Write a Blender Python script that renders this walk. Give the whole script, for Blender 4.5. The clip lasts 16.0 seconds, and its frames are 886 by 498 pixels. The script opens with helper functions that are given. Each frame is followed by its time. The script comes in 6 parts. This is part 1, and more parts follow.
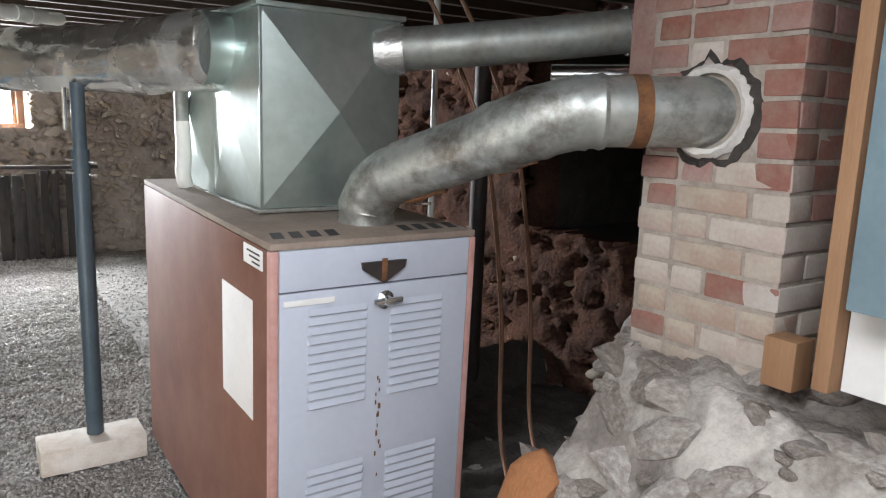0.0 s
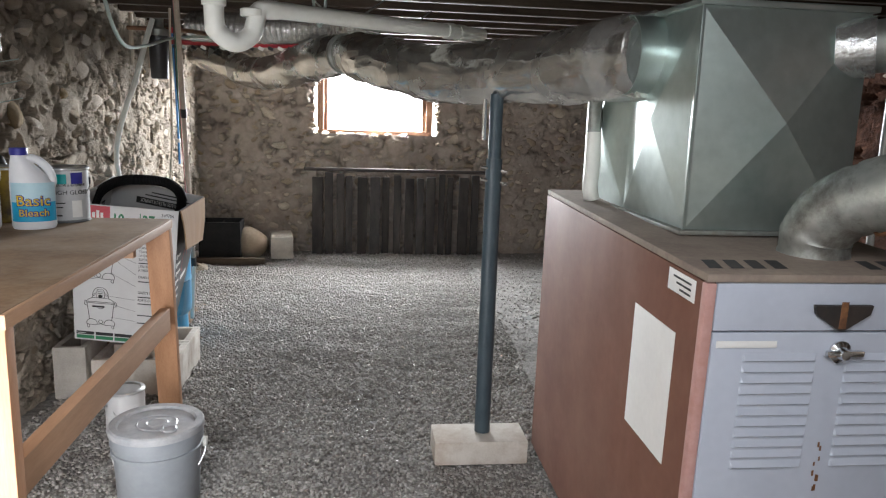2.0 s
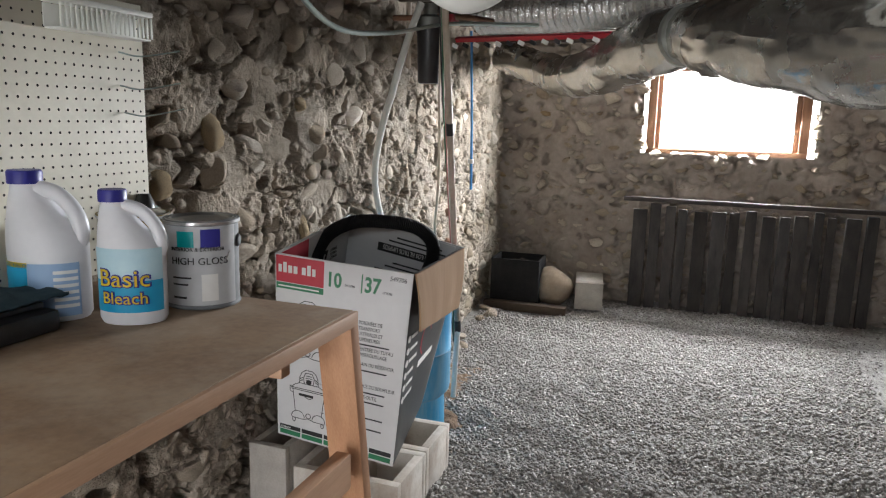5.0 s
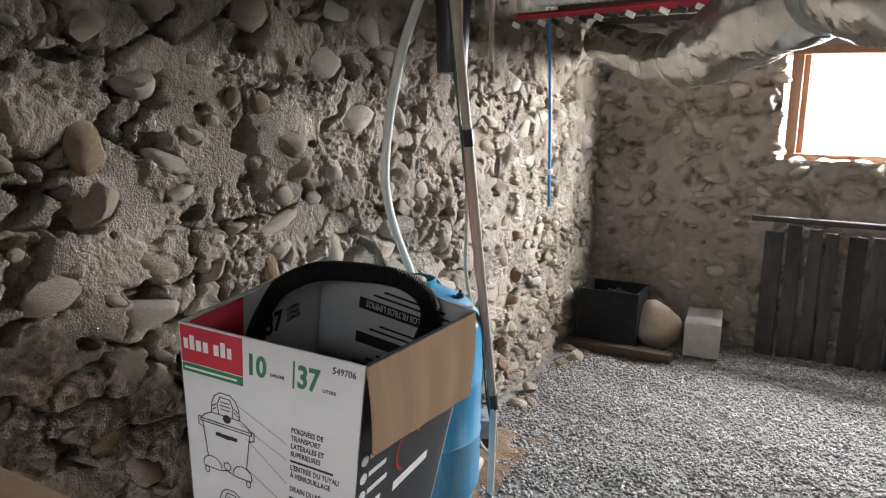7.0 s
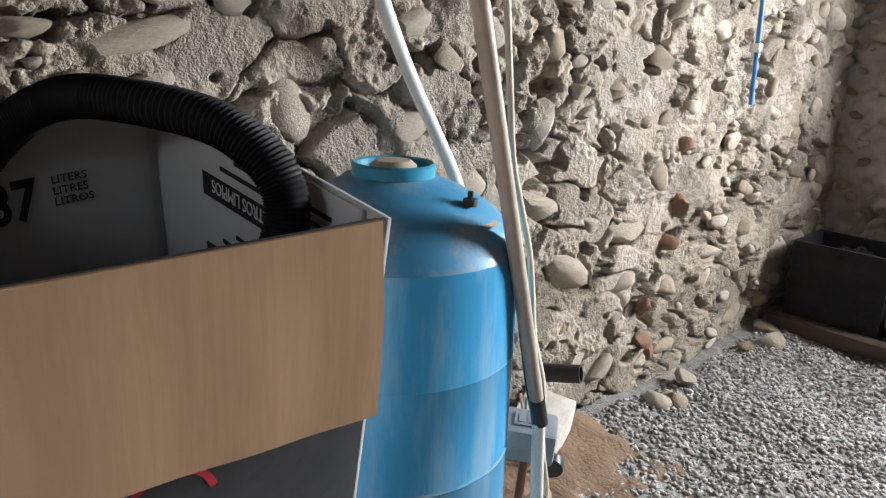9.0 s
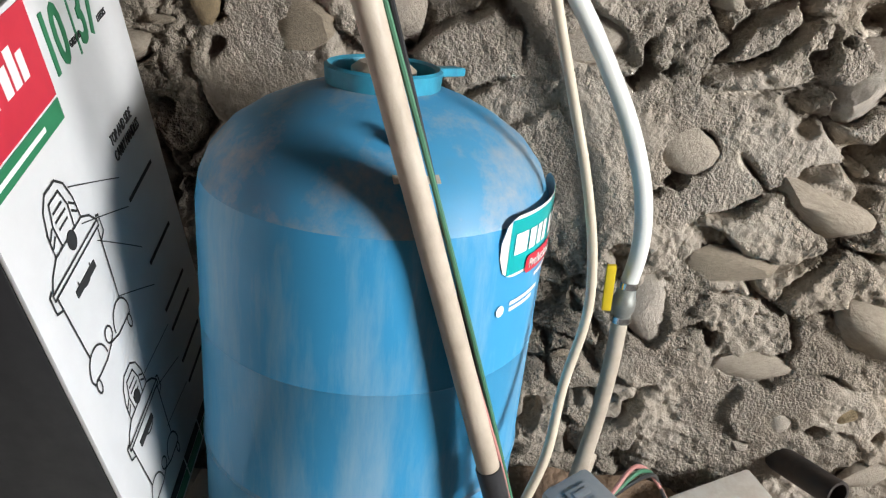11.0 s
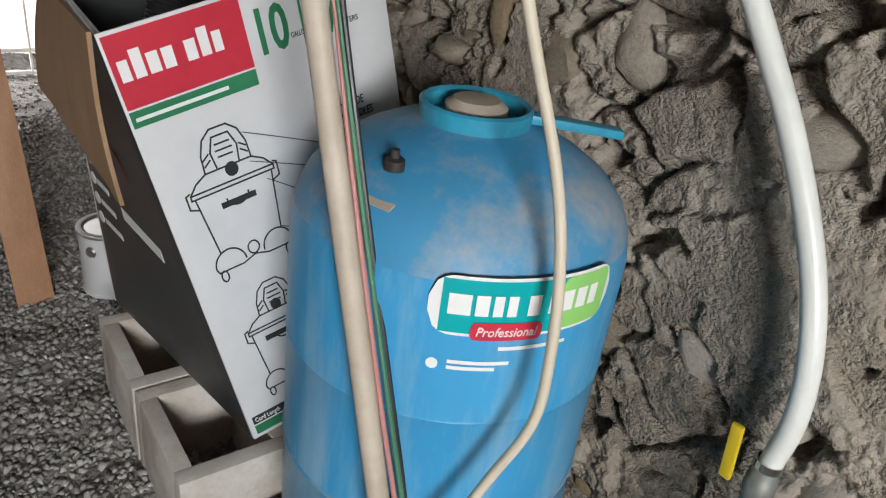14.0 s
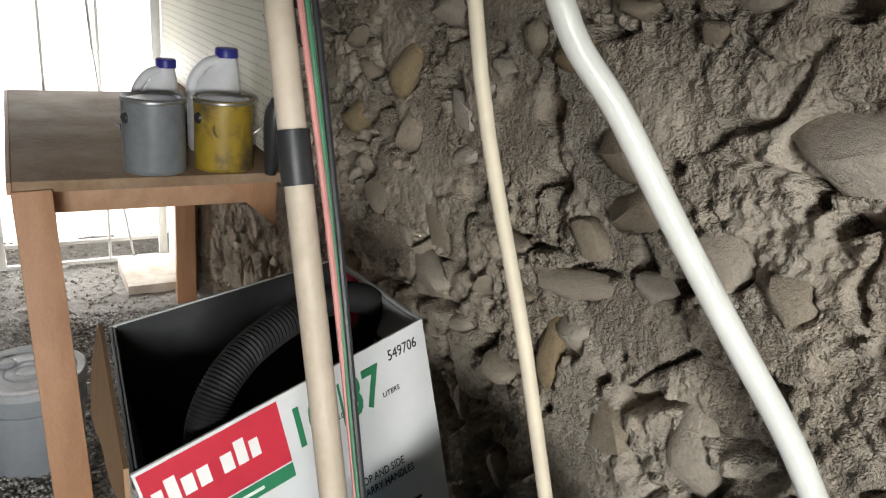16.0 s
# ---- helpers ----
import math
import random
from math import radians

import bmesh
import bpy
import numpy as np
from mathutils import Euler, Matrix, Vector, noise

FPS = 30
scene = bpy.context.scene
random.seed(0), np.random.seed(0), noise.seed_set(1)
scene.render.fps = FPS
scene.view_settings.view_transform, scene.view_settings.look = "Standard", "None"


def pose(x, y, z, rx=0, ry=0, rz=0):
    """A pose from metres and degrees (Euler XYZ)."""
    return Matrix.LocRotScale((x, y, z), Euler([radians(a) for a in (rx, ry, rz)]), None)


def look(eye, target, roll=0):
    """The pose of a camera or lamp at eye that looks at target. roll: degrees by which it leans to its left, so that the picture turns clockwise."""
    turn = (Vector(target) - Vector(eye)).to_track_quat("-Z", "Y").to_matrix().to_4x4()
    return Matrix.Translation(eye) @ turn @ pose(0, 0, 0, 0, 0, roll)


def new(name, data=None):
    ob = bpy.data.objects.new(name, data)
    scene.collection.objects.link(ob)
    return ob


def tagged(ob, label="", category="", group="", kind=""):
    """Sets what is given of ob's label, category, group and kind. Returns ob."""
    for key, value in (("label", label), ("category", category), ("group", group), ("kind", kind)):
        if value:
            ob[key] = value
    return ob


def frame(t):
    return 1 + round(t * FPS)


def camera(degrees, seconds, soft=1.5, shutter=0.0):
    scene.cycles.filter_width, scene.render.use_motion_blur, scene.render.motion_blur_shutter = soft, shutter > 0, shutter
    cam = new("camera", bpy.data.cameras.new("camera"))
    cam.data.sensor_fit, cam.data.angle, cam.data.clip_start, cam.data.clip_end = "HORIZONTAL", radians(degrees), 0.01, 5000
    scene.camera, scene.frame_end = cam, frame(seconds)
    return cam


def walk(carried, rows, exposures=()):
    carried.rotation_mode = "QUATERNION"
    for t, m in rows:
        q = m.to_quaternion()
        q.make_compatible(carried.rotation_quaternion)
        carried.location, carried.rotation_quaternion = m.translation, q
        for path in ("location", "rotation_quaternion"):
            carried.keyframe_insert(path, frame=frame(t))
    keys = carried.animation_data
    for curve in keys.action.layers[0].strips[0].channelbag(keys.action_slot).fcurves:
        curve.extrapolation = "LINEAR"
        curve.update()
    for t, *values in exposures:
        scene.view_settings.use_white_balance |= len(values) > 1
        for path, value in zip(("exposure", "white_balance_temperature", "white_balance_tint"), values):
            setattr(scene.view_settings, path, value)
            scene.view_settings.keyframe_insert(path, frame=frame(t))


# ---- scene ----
cam = camera(62.9, 16.0, soft=1.2)
PATH = [
    (0, (0.229, -0.223, 1.381), (1.341, 1.401, 1.023), 2.0),
    (0.5, (0.196, -0.213, 1.388), (1.064, 1.552, 1.024), 1.9),
    (1, (0.161, -0.193, 1.392), (0.783, 1.672, 1.027), 1.8),
    (1.5, (0.142, -0.125, 1.386), (0.535, 1.802, 1.021), 1.9),
    (2, (0.112, 0.026, 1.379), (0.343, 1.978, 1.013), 1.9),
    (2.5, (0.099, 0.201, 1.389), (0.1, 2.168, 1.024), 2.1),
    (3, (0.185, 0.438, 1.371), (-0.03, 2.393, 1.011), 1.9),
    (3.5, (0.242, 0.677, 1.366), (-0.196, 2.596, 1.009), 2.1),
    (4, (0.175, 0.953, 1.354), (-0.362, 2.847, 1.0), 2.2),
    (4.2, (0.146, 1.059, 1.358), (-0.41, 2.948, 1.003), 2.1),
    (6.3, (0.081, 2.048, 1.407), (-0.75, 3.829, 1.035), 0.9),
    (6.5, (0.08, 2.147, 1.403), (-0.781, 3.913, 1.026), 0.9),
    (7, (0.108, 2.412, 1.406), (-0.868, 4.118, 1.034), 0.9),
    (7.5, (0.003, 2.698, 1.286), (-1.063, 4.349, 0.917), 1.1),
    (8, (-0.076, 3.016, 1.216), (-1.196, 4.623, 0.815), 1.4),
    (8.5, (-0.068, 3.351, 1.098), (-1.329, 4.828, 0.624), 1.6),
    (9, (-0.131, 3.589, 1.076), (-1.562, 4.876, 0.531), 2.4),
    (9.5, (-0.249, 3.835, 1.037), (-1.868, 4.848, 0.441), 3.1),
    (9.7, (-0.259, 3.905, 1.043), (-1.936, 4.786, 0.401), 3.8),
    (11.8, (-0.194, 4.907, 1.013), (-1.92, 4.339, 0.179), 6.2),
    (12, (-0.21, 5.023, 1.003), (-1.892, 4.346, 0.159), 6.3),
    (12.5, (-0.285, 5.139, 0.989), (-1.817, 4.195, 0.116), 7.1),
    (13, (-0.411, 5.112, 0.949), (-1.751, 3.925, 0.057), 7.5),
    (13.5, (-0.473, 5.063, 1.018), (-1.679, 3.752, 0.109), 7.9),
    (14, (-0.541, 5.021, 1.13), (-1.635, 3.626, 0.203), 7.9),
    (14.5, (-0.583, 4.977, 1.304), (-1.601, 3.538, 0.36), 7.6),
    (15, (-0.611, 4.914, 1.404), (-1.615, 3.435, 0.508), 7.4),
    (15.5, (-0.647, 4.863, 1.45), (-1.625, 3.274, 0.73), 6.3),
    (16, (-0.642, 4.851, 1.498), (-1.625, 3.248, 0.817), 6.0),
]
walk(cam, [(t, look(eye, target, roll)) for t, eye, target, roll in PATH],
     exposures=((0, 1.0, 6250, 10), (1, 0.8, 6250, 10), (2, 0.5, 6300, 10), (4, 0.46, 6350, 10), (6.5, 0.26, 6300, 10), (8, 0.32, 6280, 10), (9.7, 0.32, 6280, 10), (11.8, -0.38, 6750, 10), (13.5, -0.62, 6550, 10), (14.1, -0.82, 6500, 10), (14.8, -0.46, 6650, 8), (16, -0.4, 6650, 7)))

# ---- light ----
world = bpy.data.worlds.new("daylight")
scene.world = world
world.use_nodes = True
sky = world.node_tree.nodes.new("ShaderNodeTexSky")
sky.sky_type, sky.sun_disc = "NISHITA", False
sky.sun_elevation, sky.sun_rotation = radians(42), radians(20)
world.node_tree.links.new(sky.outputs[0], world.node_tree.nodes["Background"].inputs[0])
world.node_tree.nodes["Background"].inputs[1].default_value = 0.12


def area(name, m, w, h, watts, colour):
    d = bpy.data.lights.new(name, "AREA")
    d.shape, d.size, d.size_y, d.energy, d.color = "RECTANGLE", w, h, watts, colour
    o = new(name, d)
    o.matrix_world = m
    return o


sun = bpy.data.lights.new("sun", "SUN")
sun.energy, sun.angle, sun.color = 1.5, radians(8), (1.0, 0.96, 0.9)
new("sun", sun).matrix_world = look((3, 14, 9), (0, 7, 1))
# daylight in the window opening; lamp added by the entrance for an unseen hatch
area("window_daylight", look((0.26, 7.22, 1.47), (-0.35, 4.6, 0.3)), 0.94, 0.5, 195, (0.96, 0.98, 1.0))
area("added_hatch_fill", look((0.2, -0.1, 2.12), (0.25, 0.25, 0)), 1.0, 1.4, 31, (0.97, 0.98, 1.0))
area("doorway_daylight", look((-0.88, 0.955, 0.52), (-1.12, 2.2, 0.4)), 0.72, 1.05, 22, (0.98, 0.98, 1.0))

# ---- materials ----
def mat(name, a, b=None, rough=0.8, metal=0.0, scale=8.0, fine=60.0, bump=0.3, depth=0.01, rand=0.0, spec=0.4, island=False, streak=1.0, rough2=None, dirt=None, dirt_amount=0.5, dirt_scale=3.0):
    """A surface with colour varied at two scales, relief and uneven gloss."""
    m = bpy.data.materials.new(name)
    m.use_nodes = True
    t = m.node_tree
    N, L = t.nodes, t.links
    p = N["Principled BSDF"]
    p.inputs["Metallic"].default_value = metal
    p.inputs["Specular IOR Level"].default_value = spec
    b = b or tuple(min(1, c * 0.7) for c in a)
    tc = N.new("ShaderNodeTexCoord")
    mp = N.new("ShaderNodeMapping")
    mp.inputs["Scale"].default_value = (1, 1, streak)
    L.new(tc.outputs["Object"], mp.inputs[0])
    n1 = N.new("ShaderNodeTexNoise")
    n1.inputs["Scale"].default_value, n1.inputs["Detail"].default_value, n1.inputs["Roughness"].default_value = scale, 5, 0.6
    n2 = N.new("ShaderNodeTexNoise")
    n2.inputs["Scale"].default_value, n2.inputs["Detail"].default_value = fine, 4
    L.new(mp.outputs[0], n1.inputs[0]), L.new(mp.outputs[0], n2.inputs[0])
    add = N.new("ShaderNodeMath")
    add.operation = "MULTIPLY_ADD"
    L.new(n2.outputs[0], add.inputs[0])
    add.inputs[1].default_value = 0.5
    L.new(n1.outputs[0], add.inputs[2])
    ramp = N.new("ShaderNodeMapRange")
    ramp.inputs[1].default_value, ramp.inputs[2].default_value = 0.55, 0.95
    L.new(add.outputs[0], ramp.inputs[0])
    mix = N.new("ShaderNodeMix")
    mix.data_type = "RGBA"
    mix.inputs["A"].default_value, mix.inputs["B"].default_value = (*a, 1), (*b, 1)
    L.new(ramp.outputs[0], mix.inputs["Factor"])
    out = mix.outputs["Result"]
    if dirt:
        n3 = N.new("ShaderNodeTexNoise")
        n3.inputs["Scale"].default_value, n3.inputs["Detail"].default_value, n3.inputs["Roughness"].default_value = dirt_scale, 7, 0.7
        L.new(mp.outputs[0], n3.inputs[0])
        r3 = N.new("ShaderNodeMapRange")
        r3.inputs[1].default_value, r3.inputs[2].default_value, r3.inputs[4].default_value = 0.45, 0.65, dirt_amount
        L.new(n3.outputs[0], r3.inputs[0])
        m3 = N.new("ShaderNodeMix")
        m3.data_type = "RGBA"
        m3.inputs["B"].default_value = (*dirt, 1)
        L.new(out, m3.inputs["A"]), L.new(r3.outputs[0], m3.inputs["Factor"])
        out = m3.outputs["Result"]
    if rand:
        if island:
            src = N.new("ShaderNodeNewGeometry").outputs["Random Per Island"]
        else:
            src = N.new("ShaderNodeObjectInfo").outputs["Random"]
        r = N.new("ShaderNodeMapRange")
        r.inputs[3].default_value, r.inputs[4].default_value = 1 - rand, 1 + rand
        L.new(src, r.inputs[0])
        hs = N.new("ShaderNodeHueSaturation")
        L.new(r.outputs[0], hs.inputs["Value"])
        s = N.new("ShaderNodeMapRange")
        s.inputs[3].default_value, s.inputs[4].default_value = 1.15, 0.7
        L.new(src, s.inputs[0])
        L.new(s.outputs[0], hs.inputs["Saturation"])
        L.new(out, hs.inputs["Color"])
        out = hs.outputs[0]
    L.new(out, p.inputs["Base Color"])
    rr = N.new("ShaderNodeMapRange")
    rr.inputs[1].default_value, rr.inputs[2].default_value = 0.3, 0.7
    rr.inputs[3].default_value, rr.inputs[4].default_value = rough, rough if rough2 is None else rough2
    L.new(n1.outputs[0], rr.inputs[0]), L.new(rr.outputs[0], p.inputs["Roughness"])
    if bump:
        bp = N.new("ShaderNodeBump")
        bp.inputs["Strength"].default_value, bp.inputs["Distance"].default_value = bump, depth
        L.new(add.outputs[0], bp.inputs["Height"]), L.new(bp.outputs[0], p.inputs["Normal"])
    return m


def wood(name, a, b, rough=0.6, axis=0, ring=26.0):
    """Sawn wood: grain that runs along one axis, with knots' slow wander."""
    m = mat(name, a, b, rough, scale=5, fine=90, bump=0.25, depth=0.002)
    mp = [n for n in m.node_tree.nodes if n.type == "MAPPING"][0]
    s = [ring / 6, ring / 6, ring / 6]
    s[axis] = 0.35
    mp.inputs["Scale"].default_value = s
    return m


def glow(name, colour, strength):
    m = bpy.data.materials.new(name)
    m.use_nodes = True
    p = m.node_tree.nodes["Principled BSDF"]
    p.inputs["Base Color"].default_value = (*colour, 1)
    p.inputs["Emission Color"].default_value, p.inputs["Emission Strength"].default_value = (*colour, 1), strength
    return m


MORTAR = mat("lime_mortar", (0.405, 0.345, 0.275), (0.265, 0.222, 0.175), 0.95, scale=6, fine=75, bump=1.0, depth=0.016, spec=0.1, dirt=(0.42, 0.38, 0.33), dirt_scale=2.6)
STONE = mat("field_stone", (0.46, 0.385, 0.295), (0.32, 0.265, 0.205), 0.88, scale=11, fine=60, bump=0.7, depth=0.008, rand=0.24, spec=0.2, dirt=(0.38, 0.32, 0.25), dirt_scale=14)
STONE_J = mat("field_stone_rest", (0.46, 0.385, 0.295), (0.32, 0.265, 0.205), 0.88, scale=11, fine=60, bump=0.7, depth=0.008, rand=0.28, island=True, spec=0.2)
OCHRE = mat("ochre_stone", (0.38, 0.28, 0.16), (0.25, 0.195, 0.125), 0.9, scale=14, fine=80, bump=0.7, spec=0.2)
PLASTER = mat("old_plaster", (0.42, 0.37, 0.325), (0.29, 0.25, 0.215), 0.95, scale=3, fine=30, bump=0.7, depth=0.015, spec=0.1, dirt=(0.2, 0.165, 0.14), dirt_scale=2.2)
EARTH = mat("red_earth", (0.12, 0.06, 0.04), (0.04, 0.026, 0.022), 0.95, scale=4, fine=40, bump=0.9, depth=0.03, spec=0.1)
SOIL = mat("clay_soil", (0.23, 0.155, 0.105), (0.14, 0.095, 0.065), 0.95, scale=9, fine=70, bump=0.9, depth=0.02, spec=0.1)
GROUND = mat("packed_gravel", (0.33, 0.315, 0.295), (0.17, 0.16, 0.15), 0.9, scale=30, fine=130, bump=1.0, depth=0.012, spec=0.2)
GRAVEL = mat("gravel", (0.37, 0.348, 0.32), (0.26, 0.243, 0.225), 0.85, scale=20, fine=150, bump=0.2, rand=0.38, island=True, spec=0.25)
RUSTSTONE = mat("rust_brown_stone", (0.3, 0.17, 0.11), (0.2, 0.12, 0.09), 0.9, scale=14, fine=80, bump=0.5, spec=0.2)
# near-black for soot, and for shade in the crawl space and floor patch
SHADE_SOOT = mat("dark_shade_and_soot", (0.07, 0.06, 0.053), (0.04, 0.036, 0.032), 0.9, scale=8, fine=50, bump=0.8, depth=0.02, spec=0.2)
OLDWOOD = wood("dark_joist_wood", (0.09, 0.065, 0.045), (0.045, 0.032, 0.024), 0.85)
PINE = wood("pine_stud", (0.46, 0.25, 0.135), (0.35, 0.175, 0.09), 0.55, axis=2)
PINE_L = wood("pine_rail", (0.46, 0.28, 0.17), (0.36, 0.205, 0.115), 0.55, axis=1)
BENCHTOP = mat("worn_plywood", (0.31, 0.2, 0.115), (0.2, 0.125, 0.075), 0.6, scale=4, fine=60, bump=0.2, depth=0.002, dirt=(0.42, 0.34, 0.25), dirt_scale=3.2, rough2=0.8)
WINWOOD = wood("window_wood", (0.3, 0.17, 0.1), (0.2, 0.11, 0.065), 0.7, axis=2)
WHITEPAINT = mat("white_paint", (0.82, 0.81, 0.78), (0.74, 0.73, 0.7), 0.6, scale=4, fine=40, bump=0.1, spec=0.3)
PEG = mat("pegboard_white", (0.72, 0.68, 0.56), (0.64, 0.6, 0.49), 0.55, scale=2, fine=20, bump=0.05, spec=0.35)
HOLE = mat("hole_dark", (0.05, 0.045, 0.04), (0.03, 0.03, 0.03), 0.9, bump=0)
GALV = mat("galvanised_steel", (0.56, 0.64, 0.61), (0.43, 0.51, 0.48), 0.3, 0.85, scale=5, fine=24, bump=0.06, depth=0.003, rough2=0.42)
GALV_D = mat("dull_galvanised_duct", (0.43, 0.45, 0.42), (0.3, 0.32, 0.3), 0.42, 0.65, scale=9, fine=45, bump=0.12, depth=0.003, rough2=0.6, dirt=(0.2, 0.15, 0.1), dirt_scale=7, dirt_amount=0.45)
RUST = mat("rust", (0.22, 0.1, 0.04), (0.13, 0.06, 0.03), 0.9, scale=30, fine=120, bump=0.6, depth=0.004)
FOIL = mat("foil_jacket", (0.74, 0.73, 0.69), (0.56, 0.55, 0.51), 0.12, 0.9, scale=5, fine=17, bump=0.5, depth=0.012, rough2=0.34, dirt=(0.36, 0.34, 0.31), dirt_scale=3.0, dirt_amount=0.18)
FOILTAPE = mat("foil_tape", (0.8, 0.8, 0.78), (0.62, 0.62, 0.6), 0.22, 0.8, scale=30, fine=70, bump=0.9, depth=0.006)
BROWN = mat("brown_enamel", (0.2, 0.096, 0.066), (0.165, 0.078, 0.055), 0.6, scale=3, fine=30, bump=0.04, depth=0.002, spec=0.25, rough2=0.75, dirt=(0.25, 0.15, 0.11), dirt_scale=2.0, dirt_amount=0.35)
GREYBLUE = mat("pale_grey_enamel", (0.5, 0.53, 0.6), (0.45, 0.48, 0.55), 0.4, scale=3, fine=40, bump=0.03, depth=0.002, rough2=0.5)
PINKEDGE = mat("worn_pink_edge", (0.55, 0.33, 0.3), (0.45, 0.24, 0.2), 0.5, scale=10, fine=50, bump=0.1)
DUSTTOP = mat("dusty_top", (0.3, 0.24, 0.19), (0.22, 0.17, 0.14), 0.8, scale=8, fine=60, bump=0.2)
BLACK = mat("black_plastic", (0.018, 0.018, 0.02), (0.03, 0.03, 0.032), 0.38, scale=10, fine=60, bump=0.1, spec=0.5)
HOSEBLACK = mat("dusty_black_rubber", (0.008, 0.008, 0.009), (0.014, 0.0135, 0.013), 0.6, scale=14, fine=70, bump=0.1, spec=0.2, rough2=0.75)
BLACKMETAL = mat("black_iron", (0.035, 0.033, 0.032), (0.06, 0.045, 0.038), 0.6, 0.3, scale=12, fine=60, bump=0.3)
SLATE = mat("slate_blue_paint", (0.045, 0.065, 0.08), (0.06, 0.085, 0.1), 0.38, scale=12, fine=60, bump=0.1, rough2=0.5)
CHROME = mat("chrome", (0.75, 0.75, 0.74), (0.6, 0.6, 0.6), 0.2, 1.0, scale=20, fine=60, bump=0.05)
PVC = mat("white_pvc", (0.78, 0.78, 0.73), (0.7, 0.7, 0.64), 0.35, scale=6, fine=40, bump=0.03, spec=0.5)
POLEPVC = mat("dusty_pvc", (0.52, 0.45, 0.36), (0.42, 0.35, 0.27), 0.55, scale=10, fine=60, bump=0.15)
CREAM = mat("cream_cable", (0.62, 0.55, 0.42), (0.54, 0.47, 0.36), 0.5, scale=10, fine=60, bump=0.05)
TANK = mat("blue_tank_paint", (0.035, 0.27, 0.5), (0.045, 0.3, 0.54), 0.26, scale=3, fine=40, bump=0.03, depth=0.002, rough2=0.42, streak=0.16, dirt=(0.3, 0.44, 0.52), dirt_scale=11, dirt_amount=0.6)
TANKTOP = mat("dusty_tank_dome", (0.04, 0.265, 0.48), (0.06, 0.25, 0.42), 0.5, scale=6, fine=50, bump=0.1, depth=0.003, dirt=(0.4, 0.365, 0.32), dirt_scale=5, dirt_amount=0.92)
TANKTOP.node_tree.nodes["Principled BSDF"].inputs["Coat Weight"].default_value = 0.1
TANKRING = mat("teal_tank_trim", (0.03, 0.3, 0.42), (0.03, 0.22, 0.33), 0.4, scale=30, fine=80, bump=0.1)
TEAL = mat("teal_decal", (0.0, 0.36, 0.36), (0.0, 0.33, 0.33), 0.35, bump=0)
FADED = mat("faded_label_paper", (0.45, 0.5, 0.5), (0.55, 0.56, 0.53), 0.6, scale=14, fine=60, bump=0.05)
FADEDINK = mat("faded_ink", (0.2, 0.23, 0.25), (0.26, 0.29, 0.3), 0.6, bump=0)
LIME = mat("lime_decal", (0.28, 0.6, 0.16), (0.25, 0.56, 0.14), 0.35, bump=0)
PAPER = mat("white_paper", (0.8, 0.79, 0.76), (0.74, 0.73, 0.7), 0.7, scale=6, fine=60, bump=0.05)
RED = mat("red_print", (0.52, 0.03, 0.05), (0.46, 0.025, 0.045), 0.45, bump=0)
GREEN = mat("green_print", (0.03, 0.2, 0.09), (0.025, 0.17, 0.075), 0.45, bump=0)
INK = mat("black_ink", (0.02, 0.02, 0.02), (0.03, 0.03, 0.03), 0.6, bump=0)
CARTON = mat("brown_cardboard", (0.33, 0.208, 0.12), (0.28, 0.175, 0.1), 0.9, scale=45, fine=160, bump=0.15, depth=0.002, spec=0.1, streak=0.04, dirt=(0.33, 0.215, 0.14), dirt_scale=4, dirt_amount=0.3)
CARTON_W = mat("white_carton", (0.66, 0.66, 0.655), (0.6, 0.6, 0.595), 0.5, scale=3, fine=30, bump=0.05, depth=0.002)
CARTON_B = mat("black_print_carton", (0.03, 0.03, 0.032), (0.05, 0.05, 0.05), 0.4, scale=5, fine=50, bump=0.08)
CEMENT = mat("concrete_block", (0.46, 0.43, 0.38), (0.36, 0.335, 0.3), 0.92, scale=14, fine=120, bump=0.6, depth=0.004, spec=0.1)
CLEAN_BLOCK = mat("pale_concrete", (0.62, 0.58, 0.52), (0.5, 0.46, 0.4), 0.9, scale=10, fine=110, bump=0.4, depth=0.003, dirt=(0.38, 0.28, 0.2), dirt_scale=5)
BRICK = mat("red_brick", (0.33, 0.155, 0.12), (0.24, 0.115, 0.09), 0.9, scale=9, fine=80, bump=0.6, depth=0.006, rand=0.22, dirt=(0.4, 0.31, 0.25), dirt_scale=6, dirt_amount=0.5)
BRICK_W = mat("limewashed_brick", (0.5, 0.435, 0.36), (0.41, 0.335, 0.275), 0.9, scale=7, fine=80, bump=0.6, depth=0.006, rand=0.1, dirt=(0.4, 0.24, 0.19), dirt_scale=5, dirt_amount=0.55)
JOINT = mat("brick_joint", (0.44, 0.385, 0.33), (0.3, 0.26, 0.22), 0.95, scale=14, fine=90, bump=0.8, depth=0.006, spec=0.1)
PANELGREY = mat("panel_grey", (0.17, 0.23, 0.26), (0.14, 0.195, 0.22), 0.4, scale=4, fine=50, bump=0.04)
PLY = wood("plywood_edge", (0.34, 0.19, 0.1), (0.25, 0.135, 0.07), 0.7, axis=2)
TIN = mat("bare_tin", (0.6, 0.6, 0.6), (0.5, 0.5, 0.5), 0.3, 0.9, scale=20, fine=60, bump=0.05)
BUCKET = mat("grey_bucket", (0.3, 0.32, 0.34), (0.25, 0.27, 0.29), 0.4, scale=6, fine=40, bump=0.05)
